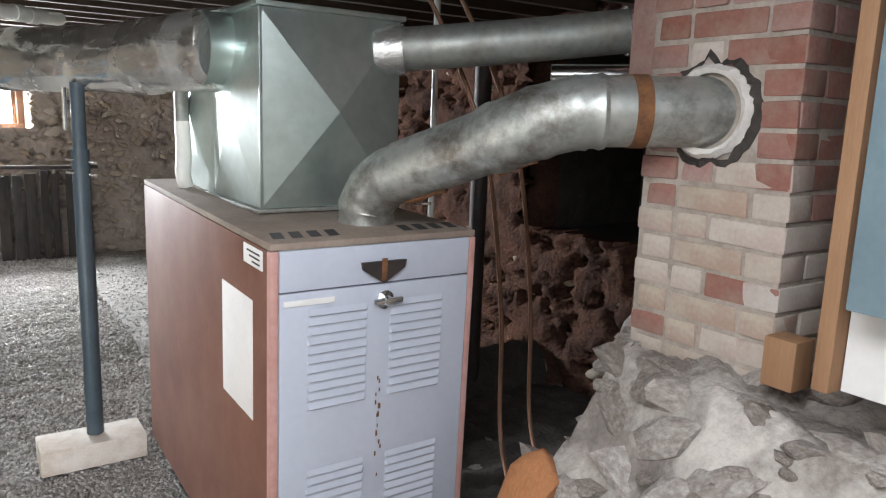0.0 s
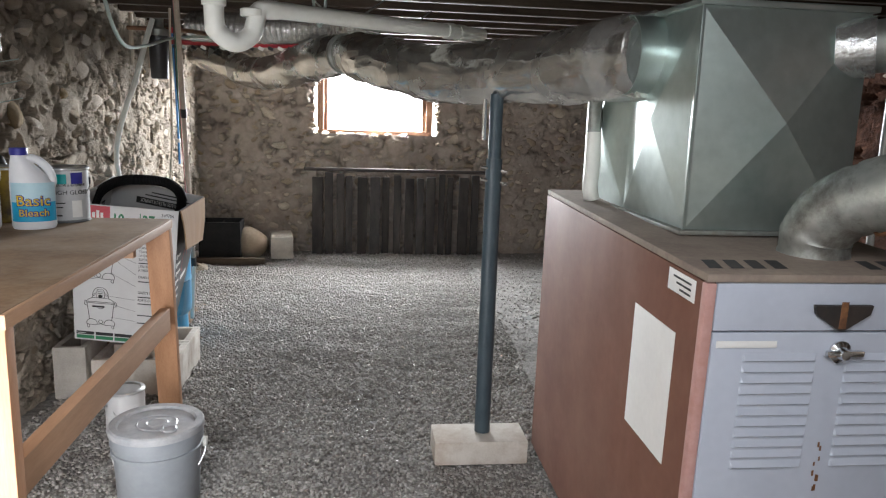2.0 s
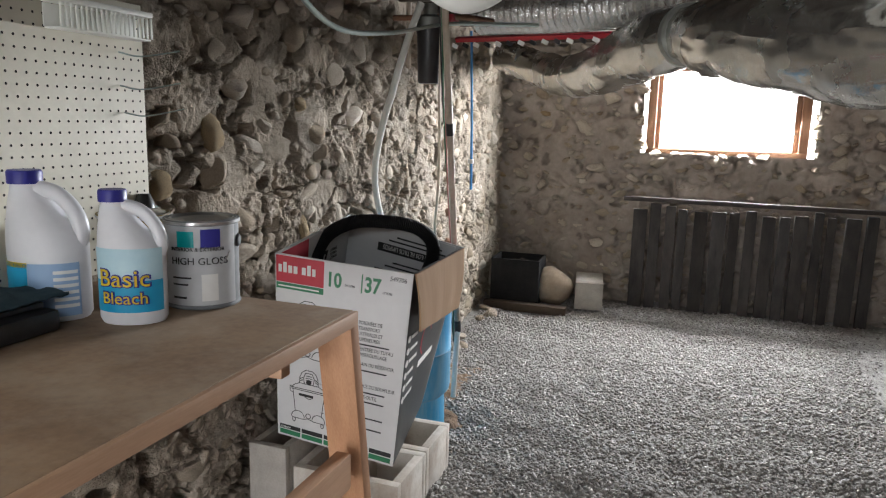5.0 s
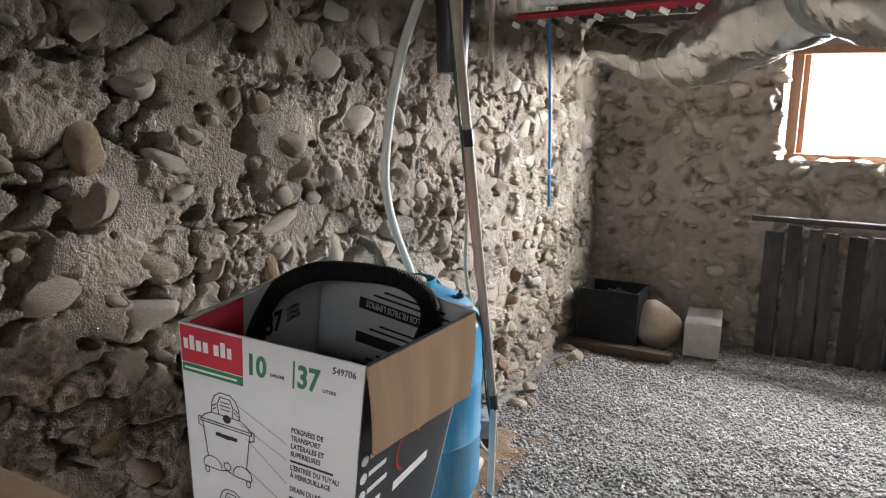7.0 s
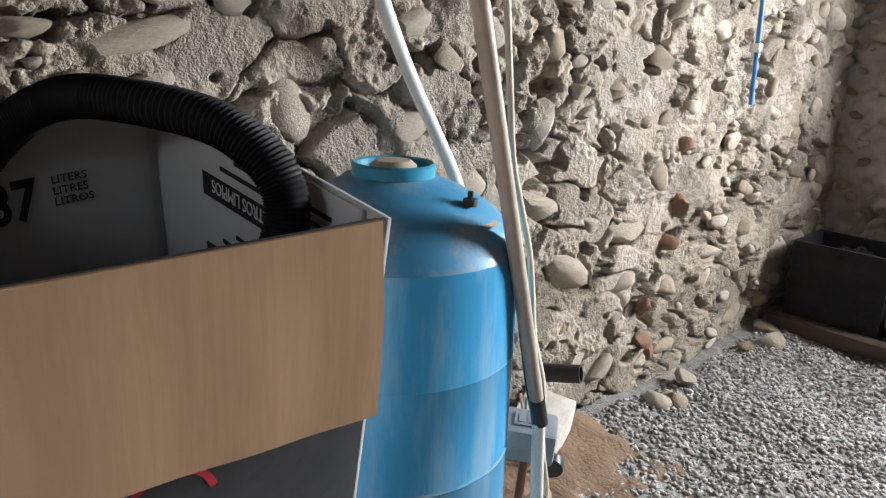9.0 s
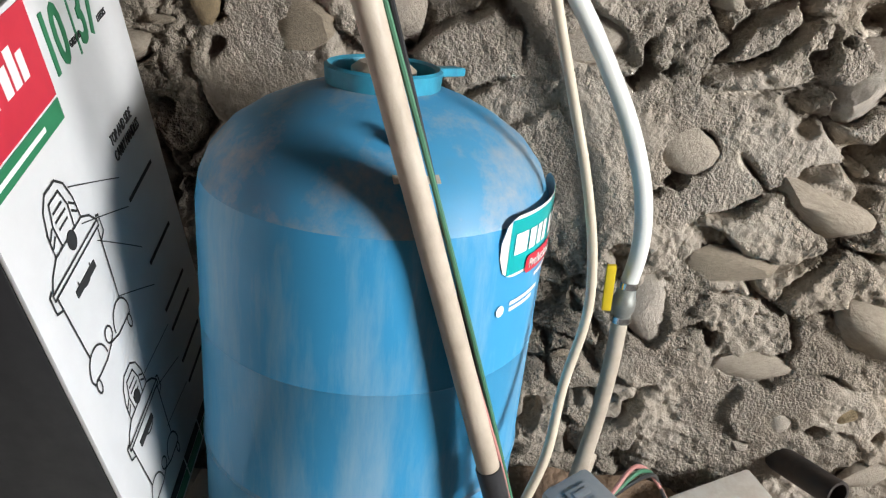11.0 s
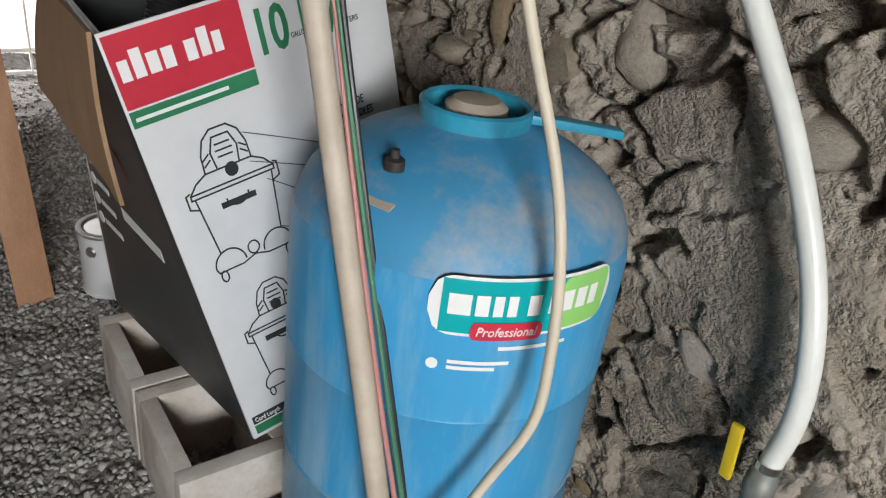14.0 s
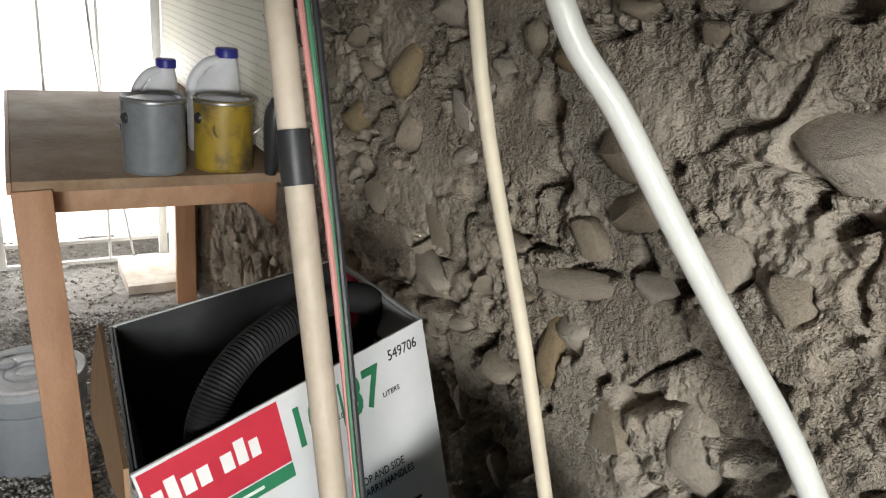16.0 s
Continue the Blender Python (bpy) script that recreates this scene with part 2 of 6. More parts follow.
LID = mat("grey_bucket_lid", (0.42, 0.43, 0.45), (0.3, 0.31, 0.33), 0.3, scale=14, fine=50, bump=0.1, dirt=(0.6, 0.6, 0.58), dirt_scale=9, dirt_amount=0.5)
HDPE = mat("white_jug", (0.72, 0.72, 0.74), (0.66, 0.66, 0.68), 0.38, scale=5, fine=40, bump=0.03)
CAPBLUE = mat("blue_cap", (0.03, 0.03, 0.25), (0.025, 0.025, 0.2), 0.4, bump=0)
LABELBLUE = mat("blue_label", (0.02, 0.35, 0.58), (0.02, 0.3, 0.52), 0.4, bump=0)
LABELPALE = mat("pale_blue_label", (0.3, 0.45, 0.65), (0.27, 0.4, 0.6), 0.4, bump=0)
LABELMINT = mat("pale_turquoise_label", (0.5, 0.68, 0.74), (0.42, 0.62, 0.7), 0.4, scale=12, bump=0)
YELLOW = mat("yellow_paint", (0.34, 0.23, 0.025), (0.22, 0.145, 0.025), 0.45, scale=8, fine=40, bump=0.05, dirt=(0.045, 0.035, 0.025), dirt_scale=9, dirt_amount=0.9)
BRIGHTYELLOW = mat("yellow_handle", (0.7, 0.5, 0.02), (0.62, 0.44, 0.02), 0.45, bump=0)
SWITCHGREY = mat("switch_grey", (0.21, 0.225, 0.24), (0.26, 0.27, 0.28), 0.45, scale=14, fine=80, bump=0.1)
REDPAINT = mat("red_steel", (0.4, 0.02, 0.03), (0.33, 0.02, 0.03), 0.4, bump=0)
PINKWIRE = mat("pink_wire", (0.5, 0.22, 0.2), (0.45, 0.2, 0.18), 0.5, bump=0)
GREENWIRE = mat("green_wire", (0.06, 0.18, 0.1), (0.05, 0.16, 0.09), 0.5, bump=0)
BLUEPIPE = mat("blue_pipe", (0.04, 0.2, 0.48), (0.04, 0.18, 0.42), 0.4, bump=0)
BAGBLACK = mat("black_bin_bag", (0.02, 0.02, 0.022), (0.012, 0.012, 0.014), 0.2, scale=14, fine=40, bump=0.9, depth=0.02, spec=0.6)
SOOT = mat("sooty_boards", (0.028, 0.026, 0.026), (0.055, 0.049, 0.045), 0.85, scale=6, fine=40, bump=0.4, streak=0.3, rand=0.35, dirt=(0.15, 0.128, 0.11), dirt_scale=5.5, dirt_amount=0.3)
FOOTMORTAR = mat("footing_mortar", (0.3, 0.265, 0.235), (0.17, 0.148, 0.13), 0.95, scale=9, fine=60, bump=0.9, depth=0.012, dirt=(0.66, 0.62, 0.56), dirt_scale=3.4, dirt_amount=0.75, spec=0.1)
LIMEWASH = mat("white_furnace_cement", (0.75, 0.72, 0.68), (0.6, 0.56, 0.5), 0.9, scale=20, fine=90, bump=0.7, depth=0.006)
RUBBLE = mat("rubble_stone", (0.29, 0.245, 0.21), (0.18, 0.152, 0.132), 0.9, scale=7, fine=50, bump=0.5, depth=0.006, rand=0.28, dirt=(0.5, 0.46, 0.42), dirt_scale=5, dirt_amount=0.6)
ORANGE_ROCK = mat("orange_clay_rock", (0.45, 0.2, 0.08), (0.33, 0.14, 0.06), 0.85, scale=12, fine=60, bump=0.5)
DARKCLOTH = mat("dark_blue_rag", (0.025, 0.05, 0.065), (0.035, 0.065, 0.08), 0.9, scale=12, fine=90, bump=0.6, depth=0.004)
COPPER = mat("old_copper", (0.25, 0.13, 0.08), (0.18, 0.1, 0.06), 0.5, 0.6, bump=0.1)
FLUESTEEL = mat("stained_flue_steel", (0.55, 0.565, 0.53), (0.38, 0.4, 0.37), 0.36, 0.75, scale=7, fine=40, bump=0.12, depth=0.003, rough2=0.55, dirt=(0.12, 0.095, 0.075), dirt_scale=5, dirt_amount=0.85)
CRATE = mat("dull_black_plastic", (0.012, 0.012, 0.013), (0.02, 0.02, 0.02), 0.75, scale=10, fine=60, bump=0.1, spec=0.2)


def sandy(m, scale, amount):
    """Loose sand grains in the relief, thick in some patches and rubbed smooth in others."""
    t = m.node_tree
    bump = [n for n in t.nodes if n.type == "BUMP"][0]
    src = bump.inputs["Height"].links[0].from_socket
    tc = [n for n in t.nodes if n.type == "TEX_COORD"][0]
    v = t.nodes.new("ShaderNodeTexVoronoi")
    v.inputs["Scale"].default_value, v.inputs["Detail"].default_value, v.inputs["Roughness"].default_value = scale, 2, 0.6
    v.normalize = True
    n = t.nodes.new("ShaderNodeTexNoise")
    n.inputs["Scale"].default_value, n.inputs["Detail"].default_value = 7, 3
    t.links.new(tc.outputs["Object"], v.inputs["Vector"]), t.links.new(tc.outputs["Object"], n.inputs["Vector"])
    r = t.nodes.new("ShaderNodeMapRange")
    r.inputs[1].default_value, r.inputs[2].default_value, r.inputs[3].default_value, r.inputs[4].default_value = 0.42, 0.58, -0.15 * amount, -amount
    t.links.new(n.outputs[0], r.inputs[0])
    k = t.nodes.new("ShaderNodeMath")
    k.operation = "MULTIPLY_ADD"
    t.links.new(v.outputs["Distance"], k.inputs[0]), t.links.new(r.outputs[0], k.inputs[1]), t.links.new(src, k.inputs[2])
    t.links.new(k.outputs[0], bump.inputs["Height"])


sandy(MORTAR, 150, 1.5)
sandy(PLASTER, 170, 0.4)

# ---- building helpers ----
def mesh_of(name, bm, material, smooth=None):
    me = bpy.data.meshes.new(name)
    bm.normal_update()
    bm.to_mesh(me)
    bm.free()
    me.materials.append(material)
    if smooth is not None:
        me.shade_smooth() if smooth >= 180 else me.set_sharp_from_angle(angle=radians(smooth))
        for p in me.polygons:
            p.use_smooth = True
    return me


def part(name, bm, material, parent=None, label="", smooth=35):
    o = new(name, mesh_of(name, bm, material, smooth))
    if parent:
        o.parent = parent
    return tagged(o, label)


def thing(name, m, label, category, group="", kind=""):
    o = new(name)
    o.empty_display_size = 0.1
    o.matrix_world = m
    return tagged(o, label, category, group, kind)


def cuboid(x0, x1, y0, y1, z0, z1, bevel=0.004, bm=None, m=None):
    own = bmesh.new()
    bmesh.ops.create_cube(own, size=1)
    for v in own.verts:
        v.co = Vector(((x0 + x1) / 2 + v.co.x * (x1 - x0), (y0 + y1) / 2 + v.co.y * (y1 - y0), (z0 + z1) / 2 + v.co.z * (z1 - z0)))
    if bevel:
        bmesh.ops.bevel(own, geom=own.edges[:], offset=bevel, segments=2, profile=0.6, affect="EDGES")
    if m:
        bmesh.ops.transform(own, matrix=m, verts=own.verts[:])
    return joined(bm, own)


def joined(bm, own):
    if bm is None:
        return own
    me = bpy.data.meshes.new("tmp")
    own.to_mesh(me)
    own.free()
    bm.from_mesh(me)
    bpy.data.meshes.remove(me)
    return bm


def lathe(profile, n=40, bm=None, m=None):
    """A turned shape from (radius, height) pairs about z."""
    own = bmesh.new()
    rings = []
    for r, z in profile:
        rings.append([own.verts.new((r * math.cos(2 * math.pi * i / n), r * math.sin(2 * math.pi * i / n), z)) for i in range(n)] if r > 1e-6 else [own.verts.new((0, 0, z))])
    for a, b in zip(rings, rings[1:]):
        for i in range(n):
            j = (i + 1) % n
            q = [a[i % len(a)], a[j % len(a)], b[j % len(b)], b[i % len(b)]]
            q = list(dict.fromkeys(q))
            if len(q) > 2:
                own.faces.new(q)
    bmesh.ops.recalc_face_normals(own, faces=own.faces[:])
    if m:
        bmesh.ops.transform(own, matrix=m, verts=own.verts[:])
    return joined(bm, own)


def spline(points, step=6):
    """A smooth run of points through the given ones."""
    p = [Vector(q) for q in points]
    p = [2 * p[0] - p[1]] + p + [2 * p[-1] - p[-2]]
    out = []
    for i in range(1, len(p) - 2):
        for k in range(step):
            t = k / step
            out.append(0.5 * (2 * p[i] + (p[i + 1] - p[i - 1]) * t + (2 * p[i - 1] - 5 * p[i] + 4 * p[i + 1] - p[i + 2]) * t * t + (3 * p[i] - p[i - 1] - 3 * p[i + 1] + p[i + 2]) * t ** 3))
    return out + [p[-2]]


def tube(points, radius, n=12, step=6, bm=None, smooth_path=True, wobble=None, caps=True):
    path = spline(points, step) if smooth_path else [Vector(q) for q in points]
    own = bmesh.new()
    rings, up = [], Vector((0.13, 0.21, 0.97))
    for i, c in enumerate(path):
        d = (path[min(i + 1, len(path) - 1)] - path[max(i - 1, 0)]).normalized()
        s = d.cross(up)
        if s.length < 0.05:
            s = d.cross(Vector((1, 0, 0)))
        s.normalize()
        u = s.cross(d)
        up = u
        ring = []
        for k in range(n):
            a = 2 * math.pi * k / n
            r = radius(i / (len(path) - 1)) if callable(radius) else radius
            if wobble:
                r *= wobble(i, a)
            ring.append(own.verts.new(c + (s * math.cos(a) + u * math.sin(a)) * r))
        rings.append(ring)
    for a, b in zip(rings, rings[1:]):
        for k in range(n):
            own.faces.new((a[k], a[(k + 1) % n], b[(k + 1) % n], b[k]))
    if caps:
        own.faces.new(rings[0][::-1]), own.faces.new(rings[-1])
    bmesh.ops.recalc_face_normals(own, faces=own.faces[:])
    return joined(bm, own)


def lettering(name, text, size, m, material, parent=None, depth=0.0006, align="LEFT", bend=None, label="", shear=0.0, squeeze=1.0, grow=0.0):
    """Words as a mesh; bend maps each flat point to its place."""
    cu = bpy.data.curves.new("tmp", "FONT")
    cu.body, cu.size, cu.extrude, cu.align_x, cu.shear, cu.resolution_u, cu.offset = text, size, depth, align, shear, 3, grow
    o = bpy.data.objects.new("tmp", cu)
    me = bpy.data.meshes.new_from_object(o)
    bpy.data.objects.remove(o)
    bm = bmesh.new()
    bm.from_mesh(me)
    bpy.data.meshes.remove(me)
    for v in bm.verts:
        v.co.x *= squeeze
        v.co = bend(v.co) if bend else m @ v.co
    return part(name, bm, material, parent, label, smooth=None)


def smooth01(x):
    x = min(1, max(0, x))
    return x * x * (3 - 2 * x)


def ground_z(x, y):
    dip = -0.1 * smooth01((x + 0.1) / 0.6) * smooth01((4.9 - y) / 1.3)
    far = 0.06 * smooth01((y - 6.0) / 1.0)
    return -0.03 + dip + far + 0.018 * noise.noise((x * 1.3, y * 1.3, 0)) + 0.02 * noise.noise((x * 2.6, y * 4.2, 7)) + 0.01 * noise.noise((x * 7, y * 11, 9)) + 0.008 * noise.noise((x * 5, y * 5, 3))


def sheet(name, nu, nv, place, material, smooth=True):
    """A grid surface: place(u, v) gives each point for u, v from 0 to 1."""
    verts = [tuple(place(i / nu, j / nv)) for j in range(nv + 1) for i in range(nu + 1)]
    w = nu + 1
    faces = [(j * w + i, j * w + i + 1, (j + 1) * w + i + 1, (j + 1) * w + i) for j in range(nv) for i in range(nu)]
    me = bpy.data.meshes.new(name)
    me.from_pydata(verts, [], faces)
    me.materials.append(material)
    if smooth:
        me.shade_smooth()
    return new(name, me)


# ---- floor ----
def ground_place(u, v):
    x, y = -1.6 + 4.9 * u, -1.9 + 9.2 * v
    return x, y, ground_z(x, y)


floor = tagged(sheet("floor", 196, 368, ground_place, GROUND), "grey pea gravel covering the uneven cellar floor", "floor", kind="structure")


def pebbles(name, count, spots, lo, hi, material):
    """Loose stones strewn over the floor, as one mesh."""
    rng = np.random.default_rng(4)
    base = np.array([(1, 0, 0), (0, 1, 0), (-1, 0, 0), (0, -1, 0), (0, 0, 1), (0, 0, -1)], float)
    tri = np.array([(0, 1, 4), (1, 2, 4), (2, 3, 4), (3, 0, 4), (1, 0, 5), (2, 1, 5), (3, 2, 5), (0, 3, 5)])
    xs, ys = spots(rng, count)
    zs = np.array([ground_z(x, y) for x, y in zip(xs, ys)])
    r = rng.uniform(lo, hi, count) ** 1.0
    v = base[None] * rng.uniform(0.65, 1.25, (count, 6, 1)) * np.stack([r, r * rng.uniform(0.6, 1, count), r * rng.uniform(0.45, 0.8, count)], 1)[:, None]
    v += rng.normal(0, 0.12, (count, 6, 3)) * r[:, None, None]
    a, b = rng.uniform(0, 6.283, count), rng.normal(0, 0.35, count)
    ca, sa, cb, sb = np.cos(a), np.sin(a), np.cos(b), np.sin(b)
    x1, z1 = v[..., 0] * cb[:, None] + v[..., 2] * sb[:, None], -v[..., 0] * sb[:, None] + v[..., 2] * cb[:, None]
    X = x1 * ca[:, None] - v[..., 1] * sa[:, None] + xs[:, None]
    Y = x1 * sa[:, None] + v[..., 1] * ca[:, None] + ys[:, None]
    Z = z1 + (zs + r * 0.25)[:, None]
    verts = np.stack([X, Y, Z], -1).reshape(-1, 3)
    faces = (tri[None] + 6 * np.arange(count)[:, None, None]).reshape(-1, 3)
    me = bpy.data.meshes.new(name)
    me.vertices.add(len(verts)), me.loops.add(faces.size), me.polygons.add(len(faces))
    me.vertices.foreach_set("co", verts.ravel())
    me.loops.foreach_set("vertex_index", faces.ravel())
    me.polygons.foreach_set("loop_start", np.arange(0, faces.size, 3))
    me.update()
    me.validate()
    me.materials.append(material)
    return new(name, me)


def gravel_spots(rng, n):
    k = int(n * 0.8)
    x = np.concatenate([rng.uniform(-1.33, 1.1, k), rng.uniform(-1.3, 2.2, n - k)])
    y = np.concatenate([rng.uniform(1.6, 6.95, k), rng.uniform(-0.6, 6.9, n - k)])
    x = np.where((x > 1.5) & (y < 2.9), x - 1.9, x)
    return x, y


tagged(pebbles("gravel", 88000, gravel_spots, 0.006, 0.0135, GRAVEL), "loose grey and white pea gravel spread over the cellar floor", "gravel", kind="stuff")


# ---- rough stone walls ----
def rock_mesh(name, seed, material, cuts=12, sharp=48):
    rng = random.Random(seed)
    bm = bmesh.new()
    bmesh.ops.create_icosphere(bm, subdivisions=2, radius=1)
    planes = []
    for _ in range(cuts):
        d = Vector((rng.gauss(0, 1), rng.gauss(0, 1), rng.gauss(0, 1))).normalized()
        planes.append((d, rng.uniform(0.44, 0.78)))
    for v in bm.verts:
        c = v.co.copy()
        for d, h in planes:
            over = c.dot(d) - h
            if over > 0:
                c -= d * over * 0.92
        c *= 1 + 0.16 * noise.noise(c * 2.1 + Vector((seed, 0, 0)))
        v.co = c
    return mesh_of(name, bm, material, sharp)


def scatter_stones(y0, y1, z0, z1, lo, hi, tries, seed, fill=0.62):
    """Places and sizes of stones that do not overlap on a wall's face."""
    rng = random.Random(seed)
    out, cells = [], {}
    for k in range(tries):
        s = lo + (hi - lo) * (1 - k / tries) ** 1.6 * rng.random() ** 0.5
        y, z, w, h = rng.uniform(y0, y1), rng.uniform(z0, z1), s * rng.uniform(0.9, 1.35), s * rng.uniform(0.5, 0.85)
        key = (int(y / 0.3), int(z / 0.3))
        near = [q for i in (-1, 0, 1) for j in (-1, 0, 1) for q in cells.get((key[0] + i, key[1] + j), ())]
        if all(((y - q[0]) / (w + q[2])) ** 2 + ((z - q[1]) / (h + q[3])) ** 2 > fill for q in near):
            q = (y, z, w, h, rng.uniform(-35, 35), rng.random(), rng.random())
            out.append(q)
            cells.setdefault(key, []).append(q)
    return out


ROCKS = [rock_mesh("stone", 20 + i, STONE) for i in range(14)]
ROCKS_J = [rock_mesh("stone_rest", 20 + i, STONE_J) for i in range(14)]
ROCK_OCHRE = rock_mesh("stone_ochre", 51, OCHRE)


def wall_relief(a, z, k):
    """How far the mortar stands proud of the wall's plane: broken slabs, open cracks, crumbling grains and pits."""
    big = 0.02 * noise.noise((a * 1.1, z * 1.4, k))
    w1, w2 = noise.noise((a * 7, z * 7, k + 44)), noise.noise((a * 7, z * 7, k + 51))
    nf = noise.noise((a * 26, z * 28, k + 8))
    d, p = noise.voronoi((a * 6.0 + 0.45 * w1 + 0.12 * nf, z * 8.0 + 0.45 * w2, k))
    slab = 0.008 * math.sin(p[0].x * 91 + p[0].y * 57)
    sound = smooth01((a - 5.55) / 0.3) * smooth01((1.15 - z) / 0.3) * smooth01((6.55 - a) / 0.4)
    sound = max(sound, smooth01((4.3 - a) / 0.3) * smooth01((1.05 - z) / 0.2))
    gape = smooth01((noise.noise((a * 3.3, z * 3.7, k + 12)) + 0.14 - 0.12 * sound) / 0.3)
    crack = -0.046 * gape * (1 - smooth01((d[1] - d[0]) / (0.12 + 0.1 * nf)))
    rough = smooth01(0.5 + 1.7 * noise.noise((a * 5, z * 5, k + 70)))
    grain = (0.002 + 0.010 * rough) * (0.5 - noise.voronoi((a * 95, z * 95, k))[0][0])
    lump = (0.003 + (0.018 - 0.006 * sound) * rough) * (0.42 - noise.voronoi((a * 33 + 0.4 * w1, z * 35, k + 5))[0][0])
    pit = noise.noise((a * 8.5, z * 11, k + 20)) + 0.4 * nf
    return big + slab + crack + grain + lump + 0.003 * noise.noise((a * 58, z * 58, k + 3)) - 0.06 * smooth01((pit - 0.37 - 0.1 * sound) / 0.07)


def steps(lo, hi, fine, coarse, f0, f1):
    """Grid lines from lo to hi, close together between f0 and f1."""
    out, x = [], lo
    while x < hi:
        out.append(x)
        x += fine if f0 <= x <= f1 else coarse
    return out + [hi]


def stone_wall(name, to_world, length, top, step, stones, material, label, picked, proud, relief=1.0, holes=(), close=None):
    """A rubble wall: mortar with relief, broken away round the stones bedded in it. to_world takes (along, up, out)."""
    fine, lo_a, hi_a = close or (step, 0, length)
    cols, levels = steps(0, length, fine, step, lo_a, hi_a), steps(-0.25, top, fine, step, -0.02, 1.5)
    verts, bins = [], {}
    for q in stones:
        r = max(q[2], q[3]) * 1.5
        t = radians(q[4])
        for i in range(int((q[0] - r) / 0.25), int((q[0] + r) / 0.25) + 1):
            for j in range(int((q[1] - r) / 0.25), int((q[1] + r) / 0.25) + 1):
                bins.setdefault((i, j), []).append((q[0], q[1], q[2], q[3], math.cos(t), math.sin(t), q[6]))
    for z in levels:
        for a in cols:
            gap, low, bare = 9.0, 0.0, 0.0
            for sa, sz, sw, sh, c, sn, r2 in bins.get((int(a / 0.25), int(z / 0.25)), ()):
                da, dz = a - sa, z - sz
                g = ((da * c + dz * sn) / sw) ** 2 + ((dz * c - da * sn) / sh) ** 2
                if g < gap:
                    gap, low, bare = g, -dz / sh, r2
            out = wall_relief(a, z, 1.0)
            if gap < 2.4:
                n = noise.noise((a * 16, z * 16, 60)) + 0.6 * noise.noise((a * 40, z * 40, 61))
                g = math.sqrt(gap) * 1.45 + 0.16 * n
                hollow = 0.008 + 0.04 * smooth01(low * 0.6 + 0.1 + 1.6 * noise.noise((a * 4.5, z * 4.5, 66)))
                out -= hollow * (1 - smooth01((g - 0.94) / 0.13))
            verts.append(tuple(to_world(a, z, relief * out)))
    w = len(cols)
    faces = []
    for j in range(len(levels) - 1):
        for i in range(w - 1):
            a, z = (cols[i] + cols[i + 1]) / 2, (levels[j] + levels[j + 1]) / 2
            if any(h[0] < a < h[1] and h[2] < z < h[3] for h in holes):
                continue
            faces.append((j * w + i, j * w + i + 1, (j + 1) * w + i + 1, (j + 1) * w + i))
    me = bpy.data.meshes.new(name)
    me.from_pydata(verts, [], faces)
    me.materials.append(material)
    me.shade_smooth()
    wall = tagged(new(name, me), label, "wall", kind="structure")
    rest_v, rest_f, singles = [], [], 0
    flip = to_world(0, 0, 1) - to_world(0, 0, 0)
    ax, up = (to_world(1, 0, 0) - to_world(0, 0, 0)), Vector((0, 0, 1))
    turn = Matrix((ax, up, flip)).transposed().to_4x4()
    for a, z, sw, sh, tilt, r1, r2 in stones:
        if any(h[0] - 0.05 < a < h[1] + 0.05 and h[2] - 0.05 < z < h[3] + 0.05 for h in holes):
            continue
        dep = min(sw, sh) * (0.8 + 0.4 * r2)
        out = relief * (0.02 * noise.noise((a * 1.1, z * 1.4, 1.0)) + proud(a, z) * (0.3 + r1)) - dep * 0.62
        m = Matrix.Translation(to_world(a, z, out)) @ turn @ pose(0, 0, 0, r2 * 16 - 8, r1 * 20 - 10, tilt) @ Matrix.Diagonal((sw, sh, dep, 1))
        k = int(r2 * 997) % 14
        if picked(a, z) and singles < 290:
            o = new("stone", ROCK_OCHRE if r1 > 0.985 else ROCKS[k])
            o.parent = wall
            o.matrix_world = m
            singles += 1
        else:
            n0 = len(rest_v)
            src = ROCKS_J[k]
            rest_v.extend(tuple(m @ v.co) for v in src.vertices)
            rest_f.extend(tuple(n0 + i for i in p.vertices) for p in src.polygons)
    if rest_v:
        me = bpy.data.meshes.new("far_stones")
        me.from_pydata(rest_v, [], rest_f)
        me.materials.append(STONE_J)
        me.shade_smooth()
        o = tagged(new("far_stones", me), kind="stuff")
        o.parent = wall
    return wall


WEST = -1.385
